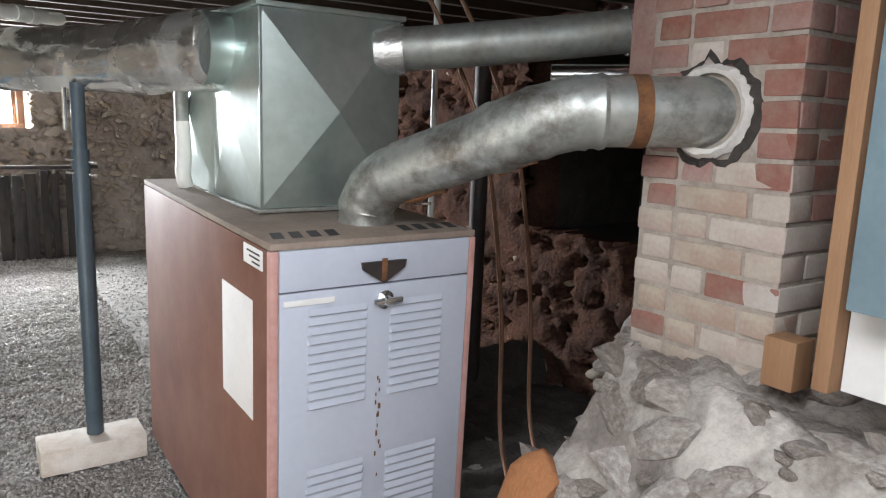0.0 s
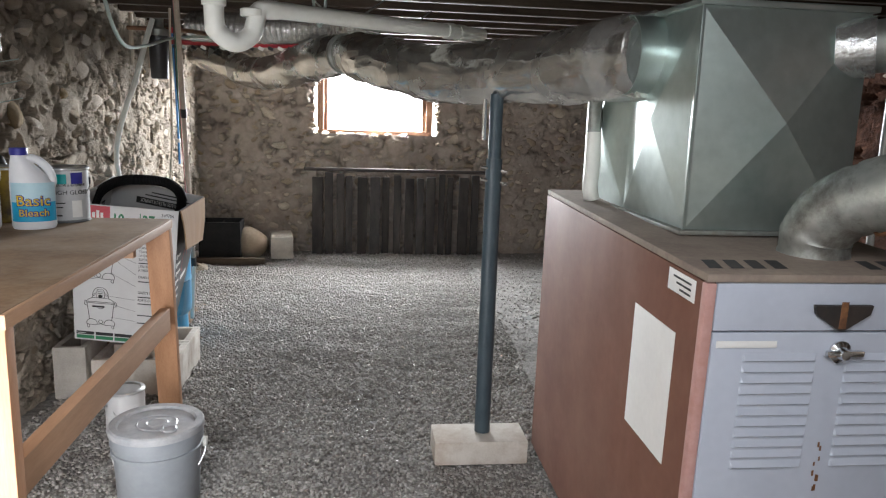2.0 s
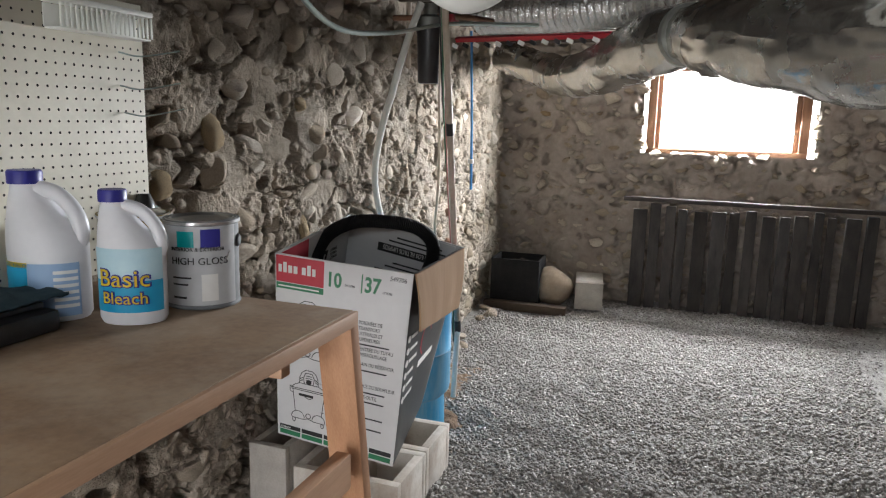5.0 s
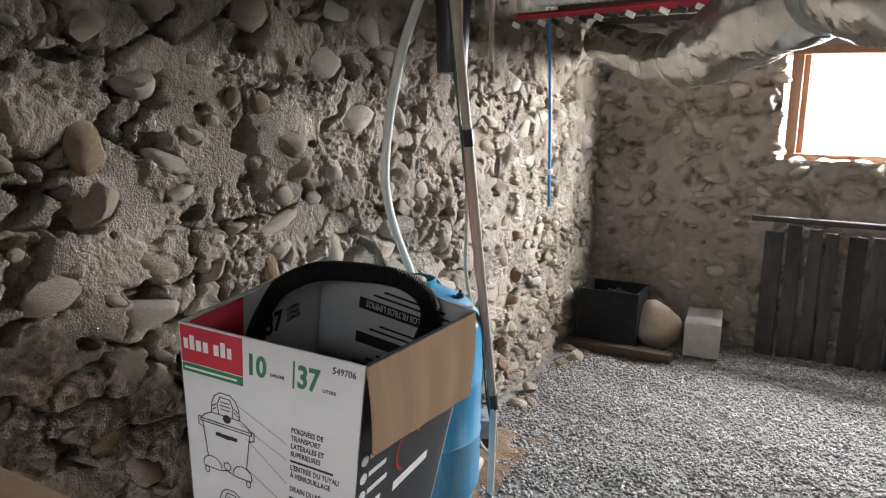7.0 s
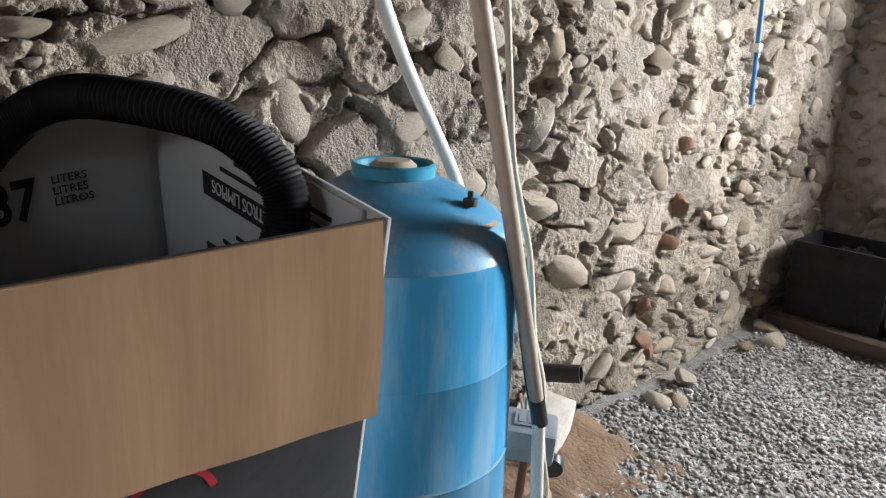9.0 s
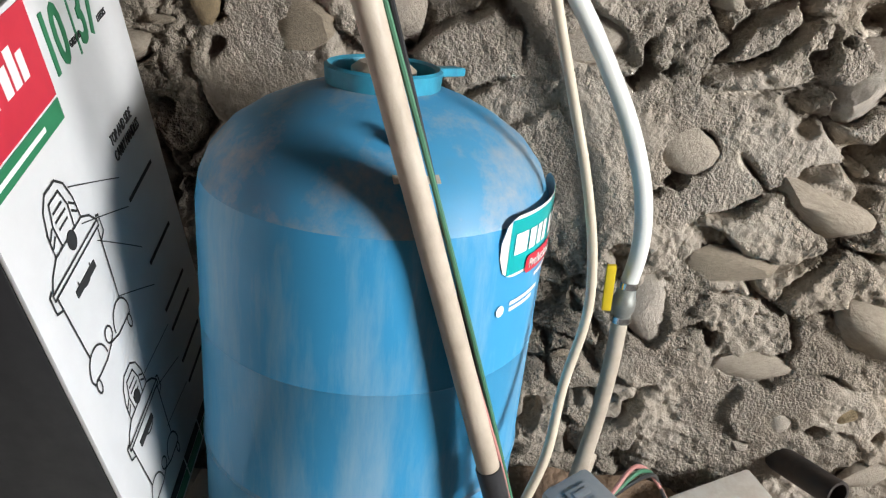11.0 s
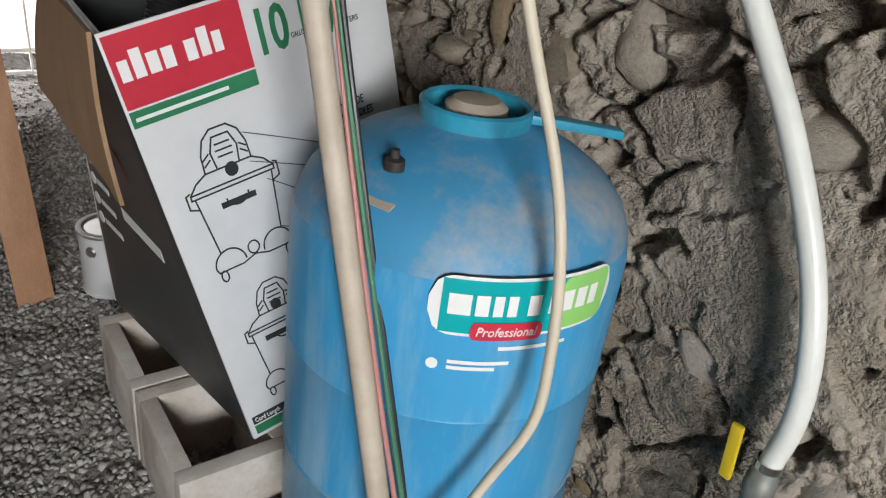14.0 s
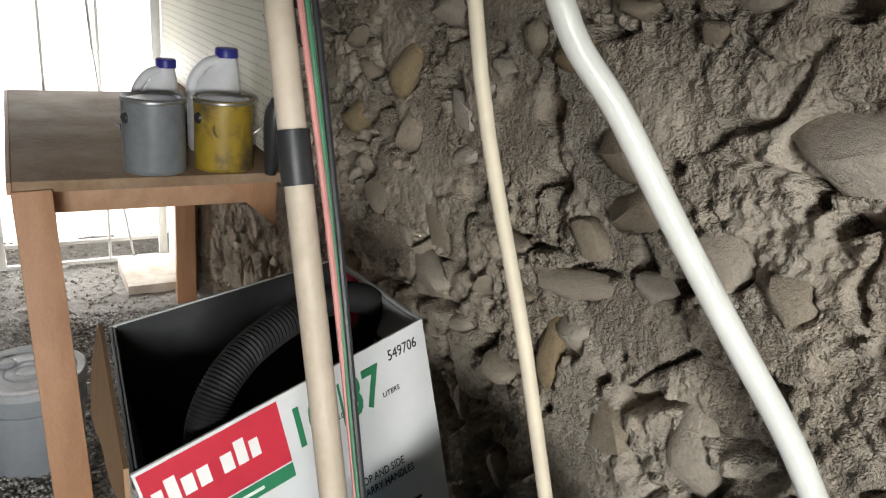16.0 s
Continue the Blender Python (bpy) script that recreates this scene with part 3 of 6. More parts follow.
# the larger stones by the tank and the carton: y, z, half width, half height, tilt, ochre
LARGE = ((3.42, 1.32, 0.06, 0.075, 10, 1), (3.17, 1.17, 0.065, 0.06, 0, 1), (3.56, 1.46, 0.075, 0.05, -12, 0), (3.32, 1.0, 0.085, 0.055, 15, 0), (4.04, 1.07, 0.1, 0.035, 12, 0), (4.05, 0.98, 0.06, 0.05, 0, 0), (4.14, 1.22, 0.075, 0.04, 20, 0), (4.41, 1.2, 0.04, 0.04, 0, 0),
         (4.7, 1.37, 0.05, 0.065, 10, 0), (4.8, 0.44, 0.06, 0.105, 14, 0), (4.81, 0.74, 0.065, 0.055, 10, 0), (5.06, 0.665, 0.14, 0.062, -26, 0), (5.21, 0.44, 0.16, 0.085, -24, 0), (5.05, 0.87, 0.05, 0.09, -15, 0), (5.02, 0.35, 0.09, 0.038, 6, 0), (4.62, 0.9, 0.08, 0.05, 5, 0),
         (4.43, 1.37, 0.12, 0.085, -5, 0), (4.1, 1.3, 0.085, 0.055, -20, 0), (4.31, 1.21, 0.05, 0.05, 10, 0), (4.16, 0.89, 0.065, 0.065, 0, 0), (4.32, 0.92, 0.06, 0.1, 25, 0), (4.06, 1.15, 0.05, 0.042, 0, 0), (4.01, 0.93, 0.035, 0.085, 10, 1), (3.86, 1.43, 0.03, 0.045, 0, 0), (3.97, 1.42, 0.05, 0.035, 0, 1), (4.85, 1.1, 0.06, 0.05, 0, 0), (4.62, 1.12, 0.05, 0.04, 10, 0))
large = [(y + 1.2, z, w, h, t, 0.99 if ochre else 0.55, (k * 0.37) % 1) for k, (y, z, w, h, t, ochre) in enumerate(LARGE)]
west_stones = large + [q for q in scatter_stones(0.2, 8.3, -0.1, 1.95, 0.02, 0.1, 1500, 11, 0.9)
                       if all(((q[0] - b[0]) / (q[2] + b[2])) ** 2 + ((q[1] - b[1]) / (q[3] + b[3])) ** 2 > 1.1 for b in large)
                       and not ((5.65 < q[0] < 6.4 or q[0] < 4.3) and q[1] < 1.0 and q[5] < 0.6)]
wall_west = stone_wall("wall_west", lambda a, z, o: Vector((WEST + o, -1.2 + a, z)), 8.3, 2.0, 0.0085, west_stones, MORTAR,
                       "rubble stone wall with crumbling grey lime mortar", lambda a, z: 4.2 < a < 6.9 and z < 1.75,
                       lambda a, z: 0.005 + 0.02 * smooth01((z - 0.75) / 0.5) * smooth01((6.2 - a) / 0.8) + 0.01 * smooth01((a - 6.2) / 0.5), close=(0.0042, 5.0, 6.6))

NORTH = 7.05
WIN = (-0.32, 0.84, 1.17, 1.78)
north_stones = scatter_stones(0.05, 4.5, -0.05, 1.95, 0.02, 0.1, 1500, 23)
wall_north = stone_wall("wall_north", lambda a, z, o: Vector((-1.45 + a, NORTH - o, z)), 4.6, 2.0, 0.012, north_stones, PLASTER,
                        "rubble wall smeared with grey brown plaster around the window", lambda a, z: z < 1.5 and a < 2.6, lambda a, z: 0.003, relief=0.8,
                        holes=[(WIN[0] + 1.45, WIN[1] + 1.45, WIN[2], WIN[3] + 0.4)])
EAST = 3.05
east_stones = scatter_stones(0.1, 8.0, 0.0, 1.9, 0.03, 0.12, 90, 5)
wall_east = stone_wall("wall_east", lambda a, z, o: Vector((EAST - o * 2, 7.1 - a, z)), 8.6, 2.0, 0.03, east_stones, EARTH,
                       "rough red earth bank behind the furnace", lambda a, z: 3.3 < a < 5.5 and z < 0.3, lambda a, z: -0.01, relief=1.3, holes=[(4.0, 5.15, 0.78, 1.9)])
# back of the cellar and the outer shells that close it
tagged(part("wall_south", cuboid(-1.6, 3.2, -1.45, -1.25, -0.3, 2.3, 0), MORTAR), "plain mortared cellar end wall", "wall", kind="structure")
tagged(part("wall_shell_west", cuboid(-1.75, -1.5, -1.5, 7.5, -0.4, 2.35, 0), MORTAR), "outer face of the cellar wall", "wall", kind="structure")
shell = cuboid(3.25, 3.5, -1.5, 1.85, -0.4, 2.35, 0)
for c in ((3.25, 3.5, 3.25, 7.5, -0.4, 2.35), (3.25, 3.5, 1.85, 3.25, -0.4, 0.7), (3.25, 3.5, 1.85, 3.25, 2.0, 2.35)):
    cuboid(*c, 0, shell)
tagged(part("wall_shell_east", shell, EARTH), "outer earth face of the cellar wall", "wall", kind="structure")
# crawl space whose darkness is put into its near-black lining
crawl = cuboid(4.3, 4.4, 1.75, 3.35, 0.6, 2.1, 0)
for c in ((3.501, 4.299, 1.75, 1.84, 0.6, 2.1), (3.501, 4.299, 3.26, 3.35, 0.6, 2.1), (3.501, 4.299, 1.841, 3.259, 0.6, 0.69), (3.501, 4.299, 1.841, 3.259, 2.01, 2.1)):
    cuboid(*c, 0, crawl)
tagged(part("wall_crawl_space", crawl, SHADE_SOOT), "crawl space in the earth bank, lined near-black for its darkness", "wall", kind="structure")
# floor beside the furnace, its shade painted in as a dark colour
pit = sheet("shaded_floor", 60, 70, lambda u, v: (1.57 + 1.5 * u, 1.0 + 1.9 * v, ground_z(1.57 + 1.5 * u, 1.0 + 1.9 * v) + 0.012 + 0.02 * noise.noise((u * 14, v * 16, 2)) + 0.22 * smooth01((v - 0.93) / 0.06)), SHADE_SOOT)
tagged(pit, "soil between furnace and earth bank, coloured dark for its shade", "ground", kind="structure")
shell = cuboid(-1.6, WIN[0] - 0.06, 7.16, 7.5, -0.4, 2.35, 0)
cuboid(WIN[1] + 0.06, 3.3, 7.16, 7.5, -0.4, 2.35, 0, shell)
cuboid(WIN[0] - 0.06, WIN[1] + 0.06, 7.16, 7.5, -0.4, WIN[2] - 0.03, 0, shell)
cuboid(WIN[0] - 0.06, WIN[1] + 0.06, 7.16, 7.5, WIN[3], 2.35, 0, shell)
tagged(part("wall_shell_north", shell, PLASTER), "thick outer part of the window wall", "wall", kind="structure")

# floor above: boards with an added, unseen entrance hatch for its lamp, and joists
ADDED_HATCH = (-0.3, 0.72, -0.85, 0.65)
boards = cuboid(-1.6, 3.3, ADDED_HATCH[3], 7.3, 2.14, 2.2, 0)
cuboid(-1.6, 3.3, -1.5, ADDED_HATCH[2], 2.14, 2.2, 0, boards)
cuboid(-1.6, ADDED_HATCH[0], ADDED_HATCH[2], ADDED_HATCH[3], 2.14, 2.2, 0, boards)
cuboid(ADDED_HATCH[1], 3.3, ADDED_HATCH[2], ADDED_HATCH[3], 2.14, 2.2, 0, boards)
for i in range(18):
    y = 1.3 + 0.33 * i
    if y < 7.0:
        cuboid(-1.5, 3.1, y, y + 0.05, 1.95, 2.139, 0.003, boards)
tagged(part("ceiling", boards, OLDWOOD), "dark old floor boards and joists overhead", "ceiling", kind="structure")

# window
win = thing("window_1", pose(0, 0, 0), "small cellar window in a brown wooden frame, bright daylight outside", "window", kind="structure")
fx0, fx1, fz0, fz1, fy = -0.235, 0.745, 1.2, 1.76, 7.12
for n, c in (("window_frame", (fx0 - 0.06, fx0, fy, fy + 0.09, fz0, fz1)), ("window_frame", (fx1, fx1 + 0.06, fy, fy + 0.09, fz0, fz1)),
             ("window_frame", (fx0 - 0.06, fx1 + 0.06, fy, fy + 0.09, fz1, fz1 + 0.05)), ("window_frame", (fx0 - 0.06, fx1 + 0.06, fy, fy + 0.09, fz0 - 0.045, fz0)),
             ("sash", (fx0 + 0.002, fx0 + 0.035, fy + 0.04, fy + 0.075, fz0, fz1)), ("sash", (fx1 - 0.035, fx1 - 0.002, fy + 0.04, fy + 0.075, fz0, fz1))):
    part(n, cuboid(*c, 0.004), WINWOOD, win)
glass = bpy.data.materials.new("window_glass")
glass.use_nodes = True
gp = glass.node_tree.nodes["Principled BSDF"]
gp.inputs["Transmission Weight"].default_value, gp.inputs["Roughness"].default_value, gp.inputs["IOR"].default_value = 1.0, 0.08, 1.1
pane = part("pane", cuboid(fx0 + 0.03, fx1 - 0.03, fy + 0.055, fy + 0.059, fz0 + 0.004, fz1 - 0.004, 0), glass, win)
pane.visible_shadow = False
# broken mortar lip round the opening
rng = random.Random(8)
for i in range(26):
    u = rng.random()
    side = i % 3
    x, z = ((WIN[0] - 0.02, WIN[2] + u * 0.55), (WIN[1] + 0.02, WIN[2] + u * 0.55), (WIN[0] + u * 1.15, WIN[2] - 0.01))[side]
    o = new("sill_stone" if side == 2 else "jamb_stone", ROCKS[i % 14])
    o.parent = wall_north
    o.matrix_world = Matrix.Translation((x, 7.08, z)) @ pose(0, 0, 0, rng.uniform(-30, 30), rng.uniform(-30, 30), rng.uniform(-30, 30)) @ Matrix.Diagonal((rng.uniform(0.04, 0.08), 0.07, rng.uniform(0.022, 0.04), 1))
for i in range(6):
    o = new("rusty_stone", rock_mesh("rusty_stone", 210, RUSTSTONE) if i == 0 else bpy.data.meshes["rusty_stone"])
    o.parent = wall_west
    u = (i * 0.618) % 1
    o.matrix_world = Matrix.Translation((-1.392 + 0.006 * (i % 3), 5.7 + 0.09 * math.sin(i * 2.3), 0.06 + 0.85 * u)) @ pose(0, 0, 0, 20 * i, 10, 30 * i) @ Matrix.Diagonal((0.03 + 0.02 * (i % 2), 0.045, 0.05, 1))
bd = sheet("backdrop", 4, 2, lambda u, v: (-6 + 12 * u, 10.5, -1 + 6 * v), glow("bright_sky", (1.0, 1.0, 1.0), 4.0))
tagged(bd, "plain white overcast daylight outside the window", "backdrop", kind="structure")

# ---- furnace ----
fur = thing("furnace", pose(0.905, 1.594, -0.125, 1.6), "brown enamelled furnace with a pale grey louvred front", "furnace")
FW, FD, FH = 0.665, 1.46, 1.165
part("side_panel", cuboid(0, 0.012, 0.022, FD, 0, FH - 0.022, 0.003), BROWN, fur)
part("side_panel", cuboid(FW - 0.012, FW, 0.022, FD, 0, FH - 0.022, 0.003), BROWN, fur)
part("back_panel", cuboid(0.013, FW - 0.013, FD - 0.012, FD, 0, FH - 0.022, 0.003), BROWN, fur)
top = cuboid(0, FW, 0, FD, FH - 0.02, FH, 0.004)
part("top_panel", top, DUSTTOP, fur, "dust-covered brown top panel")
for x in (0.03, 0.44):
    for k in range(4):
        b = bmesh.new()
        pts = [(x + k * 0.055, 0.055), (x + 0.034 + k * 0.055, 0.055), (x + 0.055 + k * 0.055, 0.145), (x + 0.021 + k * 0.055, 0.145)]
        b.faces.new([b.verts.new((px, py, FH + 0.0012)) for px, py in pts])
        part("vent_slot", b, HOLE, fur)
part("corner_trim", cuboid(-0.002, 0.024, -0.004, 0.022, 0, FH - 0.021, 0.006), PINKEDGE, fur, "worn pinkish corner edge")
part("corner_trim", cuboid(FW - 0.022, FW + 0.002, -0.004, 0.022, 0, FH - 0.021, 0.006), PINKEDGE, fur)
part("upper_front", cuboid(0.025, FW - 0.023, -0.004, 0.012, FH - 0.135, FH - 0.021, 0.004), GREYBLUE, fur)
door = part("front_door", cuboid(0.025, FW - 0.023, -0.006, 0.012, 0.03, FH - 0.139, 0.004), GREYBLUE, fur)
part("base_gap", cuboid(0.025, FW - 0.023, 0.002, 0.012, 0.0, 0.028, 0.002), BLACKMETAL, fur)
for x in (0.105, 0.365):
    for z0, n in ((0.68, 11), (0.2, 11)):
        for k in range(n):
            z = z0 + k * 0.0275
            b = bmesh.new()
            w = 0.185
            a = [b.verts.new(p) for p in ((x, -0.0065, z), (x + w, -0.0065, z), (x + w - 0.006, -0.0125, z + 0.004), (x + 0.006, -0.0125, z + 0.004), (x, -0.0065, z + 0.021), (x + w, -0.0065, z + 0.021))]
            b.faces.new((a[3], a[2], a[5], a[4])), b.faces.new((a[0], a[3], a[4])), b.faces.new((a[2], a[1], a[5])), b.faces.new((a[0], a[1], a[2], a[3]))
            part("louvre", b, GREYBLUE, door, smooth=None)
latch = bmesh.new()
pl = [(0.265, FH - 0.07), (0.41, FH - 0.07), (0.405, FH - 0.092), (0.345, FH - 0.13), (0.33, FH - 0.13), (0.27, FH - 0.092)]
f = latch.faces.new([latch.verts.new((x, -0.0045, z)) for x, z in pl])
g = bmesh.ops.extrude_face_region(latch, geom=[f])
for v in g["geom"]:
    if isinstance(v, bmesh.types.BMVert):
        v.co.y -= 0.012
bmesh.ops.recalc_face_normals(latch, faces=latch.faces[:])
part("badge_pull", latch, BLACKMETAL, fur, "tarnished dark metal pull badge")
hd = lathe([(0, 0), (0.026, 0), (0.028, 0.008), (0.016, 0.016), (0.012, 0.03), (0, 0.032)], 20, None, Matrix.Translation((0.345, -0.006, FH - 0.185)) @ pose(0, 0, 0, 90))
cuboid(0.3, 0.395, -0.032, -0.02, FH - 0.192, FH - 0.176, 0.005, hd)
part("door_handle", hd, CHROME, door, "chrome turn handle")
part("name_strip", cuboid(0.035, 0.185, -0.009, -0.0065, FH - 0.175, FH - 0.158, 0.001), PAPER, fur)
part("paper_notice", cuboid(-0.0025, -0.0005, 0.13, 0.4, 0.62, 0.98, 0.0004), PAPER, fur, "faded white notice")
part("small_label", cuboid(-0.0025, -0.0005, 0.05, 0.2, FH - 0.085, FH - 0.03, 0.0004), PAPER, fur, "torn paper label")
for k in range(3):
    part("print_bar", cuboid(-0.0035, -0.0026, 0.07, 0.13 + 0.02 * k, FH - 0.075 + 0.014 * k, FH - 0.07 + 0.014 * k, 0), INK, fur)
stain = random.Random(3)
for k in range(16):
    z = stain.uniform(0.42, 0.74)
    x = 0.335 + stain.gauss(0, 0.006)
    s = stain.uniform(0.0015, 0.003)
    part("rust_spot", cuboid(x - s, x + s, -0.0075, -0.0062, z - s * 3, z + s * 3, 0), RUST, door)
part("rust_run", cuboid(0.327, 0.345, -0.0185, -0.0168, FH - 0.125, FH - 0.06, 0.001), RUST, fur)
part("side_bracket", cuboid(FW + 0.001, FW + 0.02, 0.03, 0.07, 0.46, 0.6, 0.003), GALV, fur)

# ---- plenum with creased faces on the furnace ----
PX0, PX1, PY0, PY1, PZ0, PZ1 = 1.055, 1.56, 2.03, 3.02, 1.07, 1.70
plen = thing("duct_plenum", pose(0, 0, 0), "galvanised sheet metal plenum standing on the furnace", "duct")


def creased(name, o, u, v, n, h=0.016):
    """A sheet panel from corner o along u and v, bulged towards n by its cross break."""
    o, u, v, n = Vector(o), Vector(u), Vector(v), Vector(n)
    b = bmesh.new()
    c = [b.verts.new(p) for p in (o, o + u, o + u + v, o + v)]
    m = b.verts.new(o + u / 2 + v / 2 + n * h)
    for i in range(4):
        b.faces.new((c[i], c[(i + 1) % 4], m))
    bmesh.ops.recalc_face_normals(b, faces=b.faces[:])
    return part(name, b, GALV, plen, smooth=None)


W, DD, HH = PX1 - PX0, (PY1 - PY0) / 2, PZ1 - PZ0
creased("front_sheet", (PX0, PY0, PZ0), (W, 0, 0), (0, 0, HH), (0, -1, 0), 0.05)
creased("back_sheet", (PX0, PY1, PZ0), (W, 0, 0), (0, 0, HH), (0, 1, 0))
for k in range(2):
    creased("side_sheet", (PX0, PY0 + k * DD, PZ0), (0, DD, 0), (0, 0, HH), (-1, 0, 0), 0.03)
    creased("side_sheet", (PX1, PY0 + k * DD, PZ0), (0, DD, 0), (0, 0, HH), (1, 0, 0))
part("top_flange", cuboid(PX0 - 0.015, PX1 + 0.015, PY0 - 0.015, PY1 + 0.015, PZ1 + 0.001, PZ1 + 0.018, 0.003), GALV, plen)
part("base_flange", cuboid(PX0 - 0.02, PX1 + 0.0, PY0 - 0.02, PY1 + 0.0, PZ0 - 0.014, PZ0 - 0.001, 0.003), GALV_D, plen)
part("corner_seam", cuboid(PX0 - 0.006, PX0 + 0.004, PY0 - 0.008, PY0 + 0.004, PZ0, PZ1, 0.002), GALV, plen)
part("collar", lathe([(0.125, 0), (0.125, 0.12), (0.122, 0.12), (0.122, 0)], 32, None, Matrix.Translation((PX0 + 0.03, 2.36, 1.585)) @ pose(0, 0, 0, 0, -90, 0)), GALV, plen)
drop = thing("drain_pipe", pose(0, 0, 0), "short grey pipe standing against the plenum side", "pipe")
part("pipe", tube([(1.0, 2.72, 1.075), (0.99, 2.72, 1.13), (1.0, 2.74, 1.2), (1.0, 2.75, 1.33)], 0.03, 14), PVC, drop, "white pipe")
part("upper_pipe", tube([(1.0, 2.75, 1.33), (1.0, 2.755, 1.56)], 0.028, 14, smooth_path=False), GALV_D, drop)

def ragged(profile, amount, m):
    """A turned ring with a torn outline."""
    b = lathe(profile, 48)
    for v in b.verts:
        d = Vector((v.co.x, v.co.y, 0)).normalized()
        if v.co.to_2d().length > 0.11:
            v.co += d * amount * noise.noise(d * 3.5 + Vector((amount * 90, 0, 0))) + Vector((0, 0, 0.3 * amount * noise.noise(d * 9)))
    bmesh.ops.transform(b, matrix=m, verts=b.verts[:])
    return b


# ---- flue pipe to the chimney ----
flue = thing("flue_pipe", pose(0, 0, 0), "dented galvanised flue pipe with rusty seams running to the chimney", "flue pipe")
wob = lambda i, a: 1 + 0.012 * noise.noise((math.cos(a) * 2, math.sin(a) * 2, i * 0.7))
part("elbow", tube([(1.315, 1.80, 1.045), (1.315, 1.79, 1.11), (1.335, 1.735, 1.18), (1.375, 1.65, 1.222)], 0.088, 32, 5, wobble=lambda i, a: 1 + 0.035 * (i % 4 == 0)), FLUESTEEL, flue)
part("sloping_run", tube([(1.365, 1.665, 1.216), (1.43, 1.53, 1.27), (1.50, 1.38, 1.33)], 0.092, 32, 4, wobble=wob), FLUESTEEL, flue)
part("upper_elbow", tube([(1.49, 1.405, 1.32), (1.555, 1.28, 1.375), (1.63, 1.2, 1.405), (1.68, 1.16, 1.41)], 0.098, 32, 5, wobble=lambda i, a: 1 + 0.045 * (i in (1, 5, 10, 14))), FLUESTEEL, flue)
part("level_run", tube([(1.66, 1.175, 1.41), (1.82, 1.07, 1.415), (1.99, 0.965, 1.42)], 0.094, 32, 4, wobble=wob), FLUESTEEL, flue)
for p, q in (((1.372, 1.65, 1.128), (1.43, 1.53, 1.18)), ((1.5, 1.375, 1.236), (1.56, 1.28, 1.28))):
    rb = tube([p, q], 0.013, 10, 4, wobble=lambda i, a: 1 + 0.5 * noise.noise((a, i * 0.8, p[0] * 9)))
    part("rust_stain", rb, RUST, flue, "crusty rust along the lower seam")
part("rusty_band", tube([(1.735, 1.126, 1.413), (1.77, 1.103, 1.414)], 0.0975, 32, 2, smooth_path=False), RUST, flue, "rusty seam band")
part("screw_stub", cuboid(1.39, 1.45, 1.63, 1.64, 1.115, 1.122, 0.002), CHROME, flue)

# ---- round warm-air duct over the flue ----
d2 = thing("round_duct", pose(0, 0, 0), "grey round duct with foil taped joints below the joists", "duct")
part("pipe", tube([(1.5, 2.06, 1.6), (1.9, 1.8, 1.65), (2.2, 1.58, 1.695), (2.42, 1.42, 1.73)], 0.075, 24, 4, wobble=wob), GALV_D, d2)
part("taped_joint", tube([(1.49, 2.07, 1.6), (1.57, 2.01, 1.608)], 0.086, 24, 2, wobble=lambda i, a: 1 + 0.05 * noise.noise((a * 3, i, 1))), FOILTAPE, d2, "crumpled foil tape")
part("taped_joint", tube([(2.2, 1.58, 1.695), (2.27, 1.53, 1.705)], 0.083, 24, 2, wobble=lambda i, a: 1 + 0.05 * noise.noise((a * 3, i, 5))), FOILTAPE, d2)
part("rusty_end", tube([(2.28, 1.52, 1.71), (2.42, 1.42, 1.735), (2.5, 1.3, 1.78)], 0.09, 24, 3, wobble=lambda i, a: 1 + 0.14 * noise.noise((a * 2, i, 5))), RUST, d2)

# ---- big insulated duct ----
flex = thing("insulated_duct", pose(0, 0, 0), "sagging foil-jacketed insulated duct hanging below the joists", "duct")
FLEX = [(1.05, 2.36, 1.585), (0.93, 2.62, 1.575), (0.7, 3.1, 1.56), (0.45, 3.45, 1.565), (0.2, 3.85, 1.635), (0.03, 4.22, 1.69), (-0.2, 4.65, 1.665), (-0.45, 5.25, 1.63), (-0.72, 5.9, 1.645), (-1.0, 6.35, 1.735), (-1.28, 6.62, 1.83)]
part("jacket", tube(FLEX, lambda t: 0.135 - 0.03 * t - 0.022 * math.exp(-((t - 0.5) / 0.03) ** 2), 64, 26, wobble=lambda i, a: 1 + 0.1 * noise.noise((math.cos(a) * 1.6, math.sin(a) * 1.6, i * 0.085)) + 0.07 * abs(noise.noise((math.cos(a) * 2.2, math.sin(a) * 2.2, i * 0.16))) + 0.03 * noise.noise((math.cos(a) * 5, math.sin(a) * 5, i * 0.4)) + 0.035 * noise.noise((math.cos(a) * 8, math.sin(a) * 8, i * 0.05))), FOIL, flex)
part("taped_end", tube([(1.06, 2.35, 1.585), (0.97, 2.52, 1.58)], 0.142, 40, 3, wobble=lambda i, a: 1 + 0.06 * noise.noise((a * 3, i * 0.8, 2))), FOILTAPE, flex, "shiny crumpled foil tape collar")
part("tie", tube([(0.035, 4.2, 1.69), (0.02, 4.235, 1.69)], 0.11, 30, 2, smooth_path=False), GALV_D, flex)

